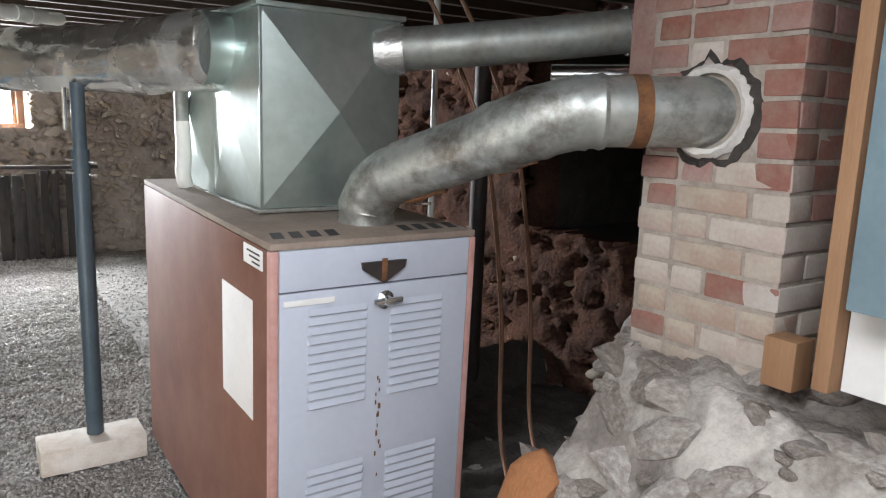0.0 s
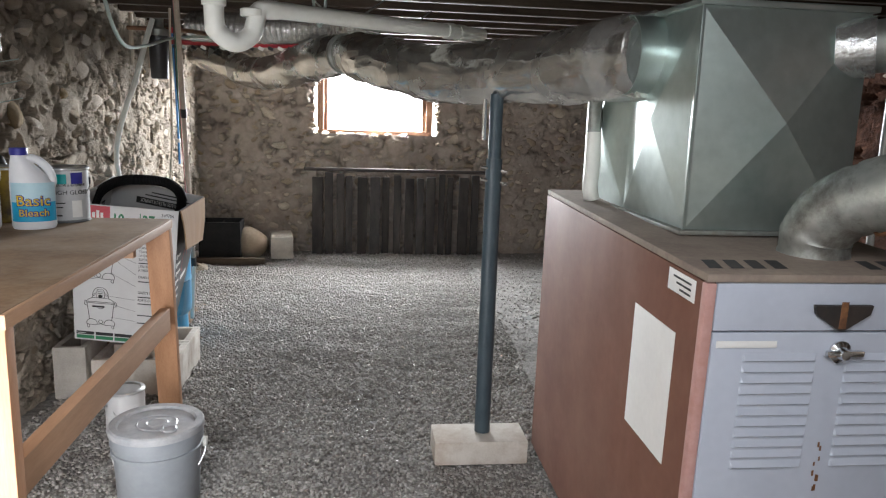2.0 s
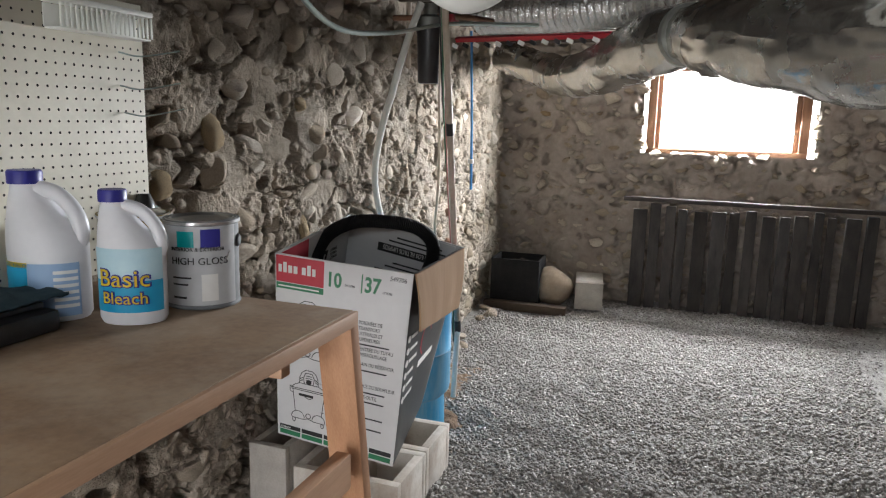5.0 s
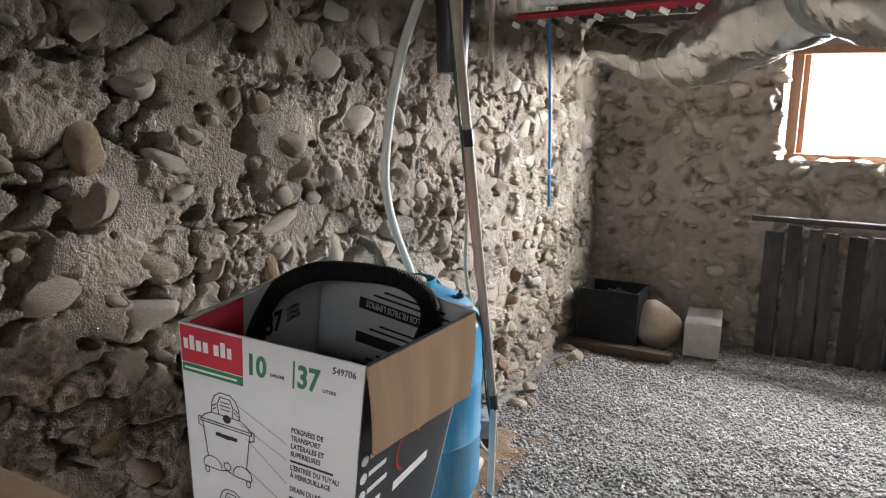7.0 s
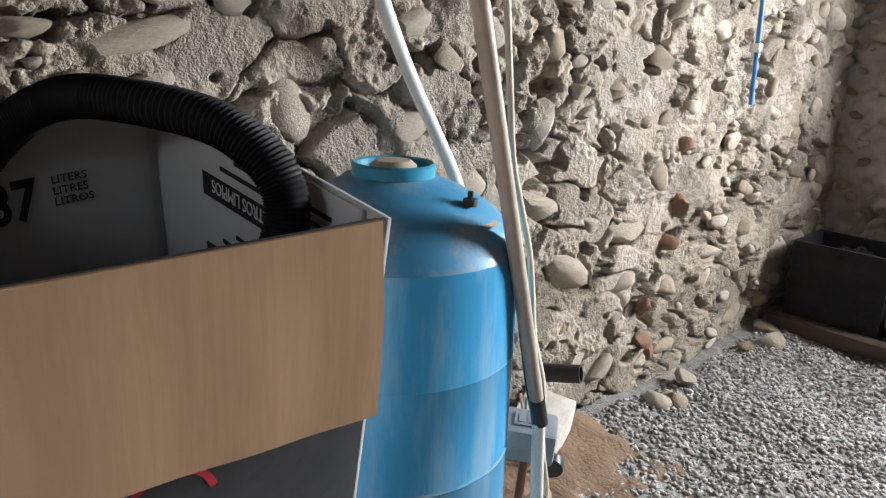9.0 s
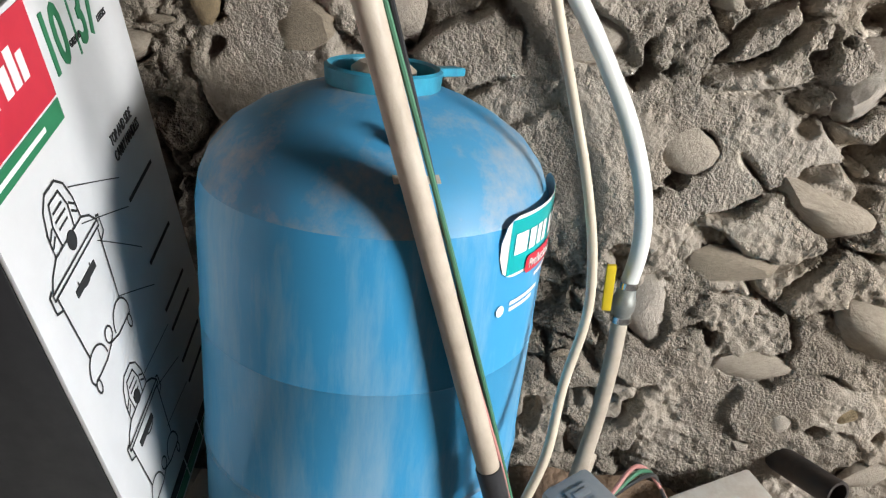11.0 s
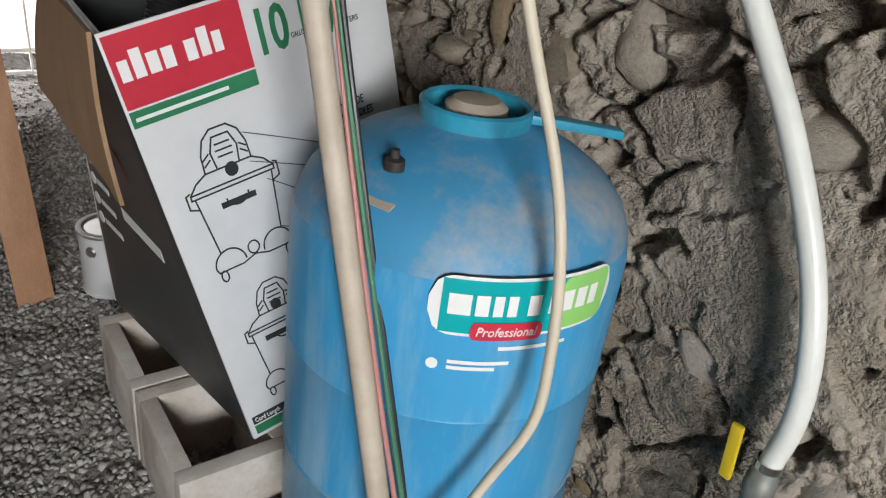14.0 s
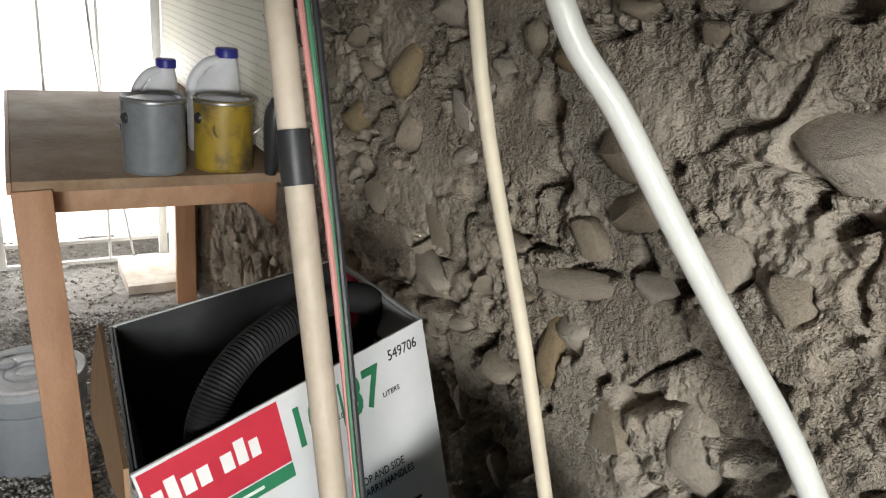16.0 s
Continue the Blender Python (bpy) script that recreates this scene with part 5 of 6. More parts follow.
for a0, a1, z0, z1, m in ((-165, -15, 0.01, 0.186, CANFRONT), (-75, -45, 0.14, 0.18, CAPBLUE), (-112, -85, 0.14, 0.175, TEAL), (-75, -50, 0.02, 0.08, PAPER), (-122, -90, 0.07, 0.074, INK), (-122, -95, 0.055, 0.059, INK), (-122, -98, 0.025, 0.03, INK)):
    b = bmesh.new()
    cols = []
    for k in range(41):
        a = radians(a0 + (a1 - a0) * k / 40)
        r = 0.0812 if m is CANFRONT else 0.0822
        cols.append([b.verts.new((r * math.cos(a), r * math.sin(a), z)) for z in (z0, z1)])
    for p, q in zip(cols, cols[1:]):
        b.faces.new((p[0], q[0], q[1], p[1]))
    part("label_block", b, m, c1)
c2 = paint_can("open_paint_can", -1.14, 2.795, BZ + 0.001, 0.083, 0.195, YELLOW, "yellow paint can streaked with dark drips", rz=200)
spoon = thing("wall_brush", pose(0, 0, 0), "dark handled brush leaning on the pegboard behind the cans", "brush")
part("handle", tube([(-1.235, 2.93, BZ + 0.01), (-1.24, 2.94, BZ + 0.16), (-1.245, 2.945, BZ + 0.22)], lambda t: 0.016 + 0.012 * math.sin(3.1 * t), 12, 6), BLACK, spoon)

# ---- buckets and cans on the floor ----
bk = thing("lidded_bucket", pose(-0.6, 2.56, ground_z(-0.6, 2.56) - 0.03) @ Matrix.Diagonal((1.06, 1.06, 0.9, 1)), "grey plastic bucket with a dusty snap-on lid", "bucket")
part("pail", lathe([(0, 0), (0.128, 0), (0.131, 0.006), (0.14, 0.25), (0.148, 0.252), (0.148, 0.268), (0.142, 0.27), (0.143, 0.292), (0.15, 0.294), (0.15, 0.31), (0.146, 0.335), (0, 0.335)], 48), BUCKET, bk)
part("lid", lathe([(0, 0.352), (0.03, 0.353), (0.034, 0.357), (0.04, 0.353), (0.06, 0.352), (0.063, 0.356), (0.068, 0.352), (0.122, 0.352), (0.128, 0.362), (0.148, 0.364), (0.153, 0.358), (0.154, 0.335), (0.15, 0.333)], 48), LID, bk, "dusty grey lid with a pour spout")
part("spout", lathe([(0, 0.353), (0.026, 0.353), (0.026, 0.362), (0.02, 0.366), (0.016, 0.362), (0, 0.362)], 24, None, Matrix.Translation((0.055, -0.06, 0))), LID, bk)
for s in (-1, 1):
    part("ear", lathe([(0, 0), (0.02, 0), (0.018, 0.012), (0, 0.012)], 16, None, pose(s * 0.147, 0.02, 0.262) @ pose(0, 0, 0, 0, s * 90, 0)), PVC, bk)
part("bail", tube([(0.158 * math.cos(a), 0.02 - 0.02 * math.sin(a) + 0.158 * math.sin(a) * 0.35 * -1, 0.262 - 0.16 * math.sin(a)) for a in np.linspace(0.0, 3.14, 11)], 0.003, 6, 3), TIN, bk)
paint_can("floor_paint_can", -0.885, 3.12, ground_z(-0.885, 3.12) + 0.004, 0.083, 0.19, CARTON_W, "white paint can under the workbench", rz=40)

# ---- hollow concrete blocks under the carton ----
def hollow_block(m, label):
    t = thing("concrete_block", m, label, "concrete block", "hollow blocks under the carton")
    l, w, h, k = 0.4, 0.276, 0.19, 0.034
    for n, c in (("face_shell", (0, l, 0, k)), ("face_shell", (0, l, w - k, w)), ("web", (0, k, k, w - k)), ("web", (l / 2 - k / 2, l / 2 + k / 2, k, w - k)), ("web", (l - k, l, k, w - k))):
        part(n, cuboid(c[0], c[1], c[2], c[3], 0, h, 0.003), CLEAN_BLOCK, t)
    return t


for i, (x, y, rz) in enumerate(((-1.172, 3.812, 0.8), (-1.168, 3.53, 0.5))):
    hollow_block(pose(x, y, -0.035, 0, 0, rz), "pale hollow concrete block lying with its cells upward")

pl_ = thing("old_trough", pose(-1.33, 3.5, -0.03), "grey concrete trough pushed against the wall under the carton", "trough")
for c in ((0, 0.15, 0, 0.03), (0, 0.15, 0.28, 0.31), (0, 0.03, 0.031, 0.279), (0.12, 0.15, 0.031, 0.279)):
    part("side", cuboid(*c, 0, 0.26, 0.006), CEMENT, pl_)
part("base", cuboid(0.031, 0.119, 0.031, 0.279, 0, 0.04, 0), CEMENT, pl_)

# ---- big printed carton ----
BXW, BXD, BXH = 0.455, 0.46, 0.70
BASE = Vector((-1.06, 3.79, 0.21))
# corners of the crushed carton: wall side to open side, bench side to tank side, bottom to top
CORNERS = (((Vector((-1.243, 3.553, 0.258)), Vector((-1.208, 3.497, 0.927))), (Vector((-1.31, 4.05, 0.26)), Vector((-1.161, 3.964, 1.007)))),
           ((Vector((-0.8, 3.56, 0.21)), Vector((-0.747, 3.588, 0.879))), (Vector((-0.904, 4.104, 0.213)), Vector((-0.722, 4.046, 0.897)))))


def crushed(c):
    """Takes a point of the square carton to where it lies in the crushed one."""
    u, v, w = c[0] / BXW + 0.5, c[1] / BXD + 0.5, c[2] / BXH
    mix_ = lambda p, q, t: p + (q - p) * t
    low = mix_(mix_(CORNERS[0][0][0], CORNERS[1][0][0], u), mix_(CORNERS[0][1][0], CORNERS[1][1][0], u), v)
    high = mix_(mix_(CORNERS[0][0][1], CORNERS[1][0][1], u), mix_(CORNERS[0][1][1], CORNERS[1][1][1], u), v)
    return mix_(low, high, w) - BASE


def cpart(name, bm, material, parent=None, label="", smooth=35):
    long = [e for e in bm.edges if e.calc_length() > 0.07]
    if long:
        bmesh.ops.subdivide_edges(bm, edges=long, cuts=9, use_grid_fill=True)
    for v in bm.verts:
        v.co = crushed(v.co)
    return part(name, bm, material, parent, label, smooth)


carton = thing("carton", Matrix.Translation(BASE), "open white printed cardboard carton leaning on concrete blocks", "cardboard box")
hw, hd2, th = BXW / 2, BXD / 2, 0.005
cpart("front_wall", cuboid(-hw, hw, -hd2, -hd2 + th, 0, BXH, 0.001), CARTON_W, carton)
cpart("back_wall", cuboid(-hw, hw, hd2 - th, hd2, 0, BXH, 0.001), CARTON_W, carton)
cpart("wall_side", cuboid(-hw, -hw + th, -hd2 + th + 0.001, hd2 - th - 0.001, 0, BXH, 0.001), CARTON_W, carton)
cpart("print_side", cuboid(hw - th, hw, -hd2 + th + 0.001, hd2 - th - 0.001, 0, BXH, 0.001), CARTON_B, carton, "black printed side")
cpart("bottom", cuboid(-hw + th, hw - th, -hd2 + th, hd2 - th, 0.002, 0.008, 0), CARTON, carton)
FLAP = [Vector(p) - BASE for p in ((-0.738, 3.575, 0.882), (-0.722, 4.03, 0.897), (-0.742, 4.04, 0.661), (-0.716, 3.566, 0.697))]
fb = bmesh.new()
rows_ = []
for j in range(9):
    row = []
    for i in range(25):
        u, v = i / 24, j / 8
        p = (FLAP[0] * (1 - u) + FLAP[1] * u) * (1 - v) + (FLAP[3] * (1 - u) + FLAP[2] * u) * v
        bend_ = 0.0012 * math.sin(u * 21) * smooth01(v * 2) + 0.006 * math.sin(v * 3.1)
        row.append(fb.verts.new(p + Vector((bend_, 0, 0))))
    rows_.append(row)
for j in range(8):
    for i in range(24):
        fb.faces.new((rows_[j][i], rows_[j][i + 1], rows_[j + 1][i + 1], rows_[j + 1][i]))
g = bmesh.ops.extrude_face_region(fb, geom=fb.faces[:])
for v in g["geom"]:
    if isinstance(v, bmesh.types.BMVert):
        v.co.x += 0.006
bmesh.ops.recalc_face_normals(fb, faces=fb.faces[:])
part("flap", fb, CARTON, carton, "brown cardboard flap folded down outside")
cpart("inner_flap", cuboid(-hw + th + 0.001, -hw + th + 0.005, -hd2 + 0.02, hd2 - 0.02, 0.3, BXH - 0.004, 0.001), CARTON_W, carton, "white flap folded inside")
cpart("inner_flap", cuboid(-hw + 0.02, hw - 0.03, hd2 - th - 0.006, hd2 - th - 0.002, 0.3, BXH - 0.004, 0.001), CARTON_W, carton, "white flap folded inside")
# black print colour that also stands in for shade inside the carton
cpart("lining", cuboid(hw - th - 0.004, hw - th - 0.001, -hd2 + 0.01, hd2 - 0.012, 0.01, BXH - 0.002, 0), CARTON_B, carton, "inner flap, black as print and for the shade inside")
cpart("lining", cuboid(-hw + 0.012, hw - 0.012, -hd2 + th + 0.001, -hd2 + th + 0.004, 0.01, BXH - 0.002, 0), CARTON_B, carton, "inner flap, black as print and for the shade inside")
cpart("red_inner_print", cuboid(-hw + th + 0.0055, -hw + th + 0.0065, -hd2 + 0.02, -0.06, 0.5, BXH - 0.005, 0), RED, carton)


def printed(m):
    return lambda c: crushed(m @ c)


def strokes(lines, width, m):
    """Drawn lines as narrow ribbons in the plane of m."""
    b = bmesh.new()
    for line in lines:
        for (x0, y0), (x1, y1) in zip(line, line[1:]):
            d = Vector((x1 - x0, y1 - y0, 0))
            if d.length < 1e-6:
                continue
            s = Vector((-d.y, d.x, 0)).normalized() * width / 2
            d = d.normalized() * width * 0.3
            p, q = Vector((x0, y0, 0)) - d, Vector((x1, y1, 0)) + d
            b.faces.new([b.verts.new(m @ c) for c in (p + s, p - s, q - s, q + s)])
    return b


def arc(cx, cy, rx, ry, a0, a1, n=14):
    return [(cx + rx * math.cos(radians(a0 + (a1 - a0) * i / n)), cy + ry * math.sin(radians(a0 + (a1 - a0) * i / n))) for i in range(n + 1)]


def vacuum_lines(x, y, s):
    """Outline of a canister vacuum: motor head, rim, drum, inlet, feet and casters."""
    L = [[(0.27, 0.73), (0.28, 0.84), (0.33, 0.93), (0.42, 0.98), (0.58, 0.98), (0.67, 0.93), (0.72, 0.84), (0.73, 0.73)], [(0.39, 0.74), (0.37, 0.84), (0.42, 0.93), (0.58, 0.93), (0.63, 0.84), (0.61, 0.74)],
         [(0.43, 0.8), (0.57, 0.8)], [(0.42, 0.84), (0.58, 0.84)], [(0.43, 0.88), (0.57, 0.88)], [(0.29, 0.77), (0.35, 0.8)], [(0.29, 0.81), (0.35, 0.84)], [(0.71, 0.77), (0.65, 0.8)], [(0.71, 0.81), (0.65, 0.84)],
         [(0.27, 0.73), (0.16, 0.69), (0.08, 0.63), (0.08, 0.6), (0.92, 0.6), (0.92, 0.63), (0.84, 0.69), (0.73, 0.73)], [(0.27, 0.73), (0.73, 0.73)], [(0.08, 0.63), (0.92, 0.63)],
         [(0.08, 0.65), (0.04, 0.64), (0.04, 0.55), (0.11, 0.53)], [(0.92, 0.65), (0.96, 0.64), (0.96, 0.55), (0.89, 0.53)], [(0.11, 0.6), (0.17, 0.2)], [(0.89, 0.6), (0.83, 0.2)],
         arc(0.24, 0.1, 0.16, 0.11, 0, 180), arc(0.76, 0.1, 0.16, 0.11, 0, 180), [(0.08, 0.1), (0.1, 0.07), (0.36, 0.07), (0.5, 0.1), (0.64, 0.07), (0.9, 0.07), (0.92, 0.1)],
         arc(0.14, 0.035, 0.035, 0.04, 0, 360, 10), arc(0.86, 0.035, 0.035, 0.04, 0, 360, 10), arc(0.5, 0.15, 0.06, 0.045, 0, 360, 12), arc(0.5, 0.53, 0.11, 0.06, 180, 360)]
    return [[(x + px * s * 0.72, y + py * s) for px, py in l] for l in L]


def face_print(m, back):
    """Printing on a broad face: m takes (along, up, out) from the face's lower left corner."""
    q = lambda x, y, o=0.0008: m @ Matrix.Translation((x, y, o))
    flat = lambda x0, x1, y0, y1, o=0.001: cuboid(x0, x1, y0, y1, 0.0002, o, 0, None, m)
    wide = 0.198 if back else 0.165
    cpart("red_block", flat(0.004, wide, 0.6, 0.695), RED, carton)
    cpart("green_strip", flat(0.004, wide, 0.575, 0.597), GREEN, carton)
    xs = 0.012
    for w in [v * wide / 0.165 for v in (0.014, 0.015, 0.016, 0.016, -0.008, 0.016, 0.015, 0.014)]:
        if w > 0:
            cpart("logo_bar", flat(xs, xs + w - 0.003, 0.635, 0.662 + (0.01 if abs(w - 0.015 * wide / 0.165) < 1e-5 else 0), 0.0014), PAPER, carton)
        xs += abs(w) + 0.002
    cpart("strip_print", flat(0.01, 0.15, 0.583, 0.588, 0.0014), PAPER, carton)
    lettering("number", "10", 0.085 if back else 0.072, None, GREEN, carton, squeeze=0.72, grow=0.002, bend=printed(q(wide + 0.008, 0.612)))
    lettering("unit", "GALLONS", 0.011, None, INK, carton, squeeze=0.7, bend=printed(q(wide + 0.07, 0.62)))
    cpart("divider", flat(0.29, 0.294, 0.605, 0.672), GREEN, carton)
    lettering("number", "37", 0.085 if back else 0.075, None, GREEN, carton, squeeze=0.72, grow=0.002, bend=printed(q(0.3, 0.612)))
    lettering("unit", "LITERS", 0.011, None, INK, carton, bend=printed(q(0.362, 0.615)))
    lettering("code", "549706", 0.023, None, INK, carton, squeeze=0.8, bend=printed(q(0.382, 0.665)))
    for lines in (vacuum_lines(0.03, 0.31, 0.235), vacuum_lines(0.045, 0.07, 0.215)):
        cpart("drawing", strokes(lines, 0.0028, q(0, 0)), INK, carton, smooth=None)
    cpart("inlet", lathe([(0, 0.001), (0.011, 0.001), (0.011, 0), (0, 0)], 16, None, q(0.118, 0.475, 0.0002)), INK, carton)
    cpart("inlet", lathe([(0, 0.001), (0.01, 0.001), (0.01, 0), (0, 0)], 16, None, q(0.122, 0.235, 0.0002)), INK, carton)
    for k, (w, y) in enumerate(((0.06, 0.44), (0.055, 0.195))):
        cpart("logo_bar", flat(0.085, 0.085 + w, y - 0.018, y - 0.009, 0.0014), INK, carton)
    lead = [[(0.15, 0.52), (0.28, 0.46)], [(0.15, 0.475), (0.28, 0.42)], [(0.17, 0.44), (0.28, 0.36)], [(0.17, 0.36), (0.28, 0.3)], [(0.16, 0.24), (0.28, 0.23)], [(0.17, 0.2), (0.28, 0.17)], [(0.17, 0.13), (0.28, 0.12)]]
    for pair in lead:
        cpart("leader_line", strokes([pair], 0.0014, q(0, 0)), INK, carton, smooth=None)
    if not back:
        words = (("POIGN\u00c9ES DE", 0.495), ("TRANSPORT", 0.475), ("LAT\u00c9RALES ET", 0.455), ("SUP\u00c9RIEURES", 0.435), ("L'ENTR\u00c9E DU TUYAU", 0.4), ("\u00c0 VERROUILLAGE", 0.38), ("DRAIN DU R\u00c9SERVOIR", 0.345), ("ORIFICE DU SOUFFLEUR", 0.265), ("PORTE-OUTIL", 0.225))
    else:
        words = (("TOP AND SIDE", 0.495), ("CARRY HANDLES", 0.475))
    for w, y in words:
        lettering("caption", w, 0.0185, None, INK, carton, squeeze=0.72, bend=printed(q(0.29, y)))
    for y in (0.42, 0.325, 0.245, 0.21, 0.15, 0.11):
        cpart("fine_print", flat(0.29, 0.4, y, y + 0.005), INK, carton)
    for k in range(5):
        cpart("spec_head", flat(0.01 + k * 0.088, 0.092 + k * 0.088, 0.03, 0.046), INK, carton)
        cpart("spec_foot", flat(0.01 + k * 0.088, 0.092 + k * 0.088, 0.008, 0.026), GREEN, carton)
    lettering("caption", "Cord Length" if back else "Longueur", 0.013, None, PAPER, carton, squeeze=0.8, bend=printed(q(0.014, 0.034, 0.0012)))


face_print(Matrix.Translation((-hw, -hd2, 0)) @ pose(0, 0, 0, 90, 0, 0), False)
face_print(Matrix.Translation((hw, hd2, 0)) @ pose(0, 0, 0, 90, 0, 180), True)
side = Matrix.Translation((hw, -hd2, 0)) @ pose(0, 0, 0, 90, 0, 90)
for k in range(6):
    cpart("print_dot", lathe([(0, 0.001), (0.013, 0.001), (0.013, 0), (0, 0)], 14, None, side @ Matrix.Translation((0.03, 0.46 - k * 0.045, 0.0003))), PAPER, carton)
    cpart("print_bar", cuboid(0.05, 0.11 + 0.01 * (k % 3), 0.455 - k * 0.045, 0.467 - k * 0.045, 0.0002, 0.001, 0, None, side), PAPER, carton)
cpart("red_swirl", strokes([arc(0.22, 0.4, 0.05, 0.06, 20, 250)], 0.008, side @ Matrix.Translation((0, 0, 0.001))), RED, carton)
cpart("logo_bar", cuboid(0.17, 0.34, 0.3, 0.325, 0.0002, 0.001, 0, None, side), PAPER, carton)
# upside-down printing on the flaps folded inside
insm = Matrix.Translation((hw, hd2 - th - 0.0065, 0)) @ pose(0, 0, 0, 90, 0, 0) @ Matrix.Translation((-BXW, 0, 0))
for k, y in enumerate((0.6, 0.5, 0.41)):
    cpart("warning_bar", cuboid(0.13, 0.42, y, y + 0.032, 0.0, 0.0007, 0, None, insm), INK, carton)
    cpart("fine_print", cuboid(0.17, 0.4, y + 0.045, y + 0.051, 0.0, 0.0007, 0, None, insm), INK, carton)
    cpart("fine_print", cuboid(0.2, 0.38, y + 0.062, y + 0.068, 0.0, 0.0007, 0, None, insm), INK, carton)
lettering("warning_word", "MANTENGA LOS FILTROS LIMPIOS", 0.026, None, PAPER, carton, squeeze=0.66, bend=printed(insm @ Matrix.Translation((0.415, 0.627, 0.001)) @ pose(0, 0, 0, 0, 0, 180)))
wallm = Matrix.Translation((-hw + th + 0.0066, -hd2, 0)) @ pose(0, 0, 0, 90, 0, 90)
lettering("number", "37", 0.075, None, INK, carton, squeeze=0.75, grow=0.002, bend=printed(wallm @ Matrix.Translation((0.24, 0.56, 0.001))))
lettering("unit", "LITERS\nLITRES\nLITROS", 0.015, None, INK, carton, bend=printed(wallm @ Matrix.Translation((0.315, 0.6, 0.001))))
# ribbed vacuum hose standing in the carton
hose = thing("vacuum_hose", pose(-0.98, 3.8, 0.3), "black ribbed vacuum hose looped inside the carton", "vacuum hose")
HP = [(-1.0, 3.68, 0.5), (-1.12, 3.66, 0.66), (-1.175, 3.7, 0.82), (-1.175, 3.765, 0.93), (-1.1, 3.82, 0.99), (-1.0, 3.87, 1.0), (-0.88, 3.945, 0.975), (-0.825, 3.98, 0.9), (-0.85, 3.95, 0.78), (-0.95, 3.88, 0.6), (-1.0, 3.75, 0.48)]
part("cuff", tube([Vector(p) - Vector((-0.98, 3.8, 0.3)) for p in ((-1.0, 3.75, 0.48), (-1.02, 3.72, 0.38))], 0.03, 20, 3, smooth_path=False), HOSEBLACK, hose)
part("hose", tube([Vector(p) - Vector((-0.98, 3.8, 0.3)) for p in HP], 0.0265, 18, 40, wobble=lambda i, a: 1.0 if i % 2 else 0.91), HOSEBLACK, hose)

# ---- pressure tank ----
TX, TY, TR, T0 = -1.098, 4.338, 0.224, -0.02
tank = thing("pressure_tank", pose(TX, TY, T0), "blue steel well pressure tank with a dusty dome and scratched paint", "pressure tank")
part("shell", lathe([(TR - 0.02, 0.19), (TR - 0.004, 0.207), (TR, 0.23), (TR, 0.391), (TR + 0.002, 0.395), (TR, 0.399), (TR, 0.577), (TR + 0.0015, 0.58), (TR, 0.583), (TR, 0.735), (TR - 0.005, 0.765)], 72), TANK, tank)
part("dome", lathe([(TR - 0.005, 0.765), (TR - 0.018, 0.795), (TR - 0.042, 0.823), (TR - 0.075, 0.845), (TR - 0.11, 0.862), (0.07, 0.878), (0, 0.884)], 72), TANKTOP, tank, "dusty grey-blue dome")
part("skirt", lathe([(TR - 0.022, 0.0), (TR - 0.02, 0.02), (TR - 0.025, 0.19)], 60), TANK, tank)
part("top_ring", lathe([(0.064, 0.872), (0.07, 0.872), (0.072, 0.898), (0.068, 0.901), (0.063, 0.898), (0.061, 0.878)], 40), TANKRING, tank)
part("top_plug", lathe([(0, 0.878), (0.04, 0.878), (0.04, 0.896), (0.03, 0.904), (0, 0.906)], 24), POLEPVC, tank, "tan plug")
tab = cuboid(-0.012, 0.012, 0.0, 0.14, -0.006, 0.006, 0.003, None, Matrix.Translation((0, 0, 0.892)) @ pose(0, 0, 0, -6, 0, 65) @ Matrix.Translation((0, 0.06, 0)))
part("lift_tab", tab, TANKRING, tank)
part("weld_ring", lathe([(TR + 0.0005, 0.391), (TR + 0.0026, 0.395), (TR + 0.0005, 0.399)], 72), TANKTOP, tank)
av = thing("air_valve", pose(-0.955, 4.385, T0 + 0.846), "small dark air valve with a torn paper tag on the tank", "valve")
part("stem", lathe([(0, 0), (0.012, 0), (0.012, 0.012), (0.005, 0.014), (0.005, 0.024), (0, 0.024)], 14), BLACKMETAL, av)
part("tag", cuboid(0.012, 0.05, -0.02, 0.03, -0.012, -0.0105, 0, None, pose(0, 0, 0, 0, 22, 20)), POLEPVC, av)


def tank_patch(name, a0, a1, z0, z1, material, lift, rnd=0.0, parent=tank, skew=0.0, label=""):
    """A decal wrapped round the tank, its ends rounded when rnd is 1."""
    b = bmesh.new()
    cols = []
    h = z1 - z0
    n = 30
    w = radians(a1 - a0) * TR
    for k in range(n + 1):
        u = k / n
        d = min(u, 1 - u) * w
        e = h / 2 * rnd
        cut = 0 if d >= e or e == 0 else e - math.sqrt(max(0, e * e - (e - d) ** 2))
        a = radians(a0 + (a1 - a0) * u)
        cols.append([b.verts.new(((TR + lift) * math.cos(a), (TR + lift) * math.sin(a), z + skew * (u - 0.5))) for z in (z0 + cut, z1 - cut)])
    for p, q in zip(cols, cols[1:]):
        if (p[0].co - p[1].co).length > 1e-5 or (q[0].co - q[1].co).length > 1e-5:
            b.faces.new((p[0], q[0], q[1], p[1]))
    bmesh.ops.remove_doubles(b, verts=b.verts[:], dist=1e-5)
    return part(name, b, material, parent, label, smooth=180)


def tank_bend(a0, z0, slope=0.0, lift=0.003):
    return lambda c: Vector(((TR + lift + c.z) * math.cos(radians(a0) + c.x / TR), (TR + lift + c.z) * math.sin(radians(a0) + c.x / TR), z0 + c.y + slope * c.x))


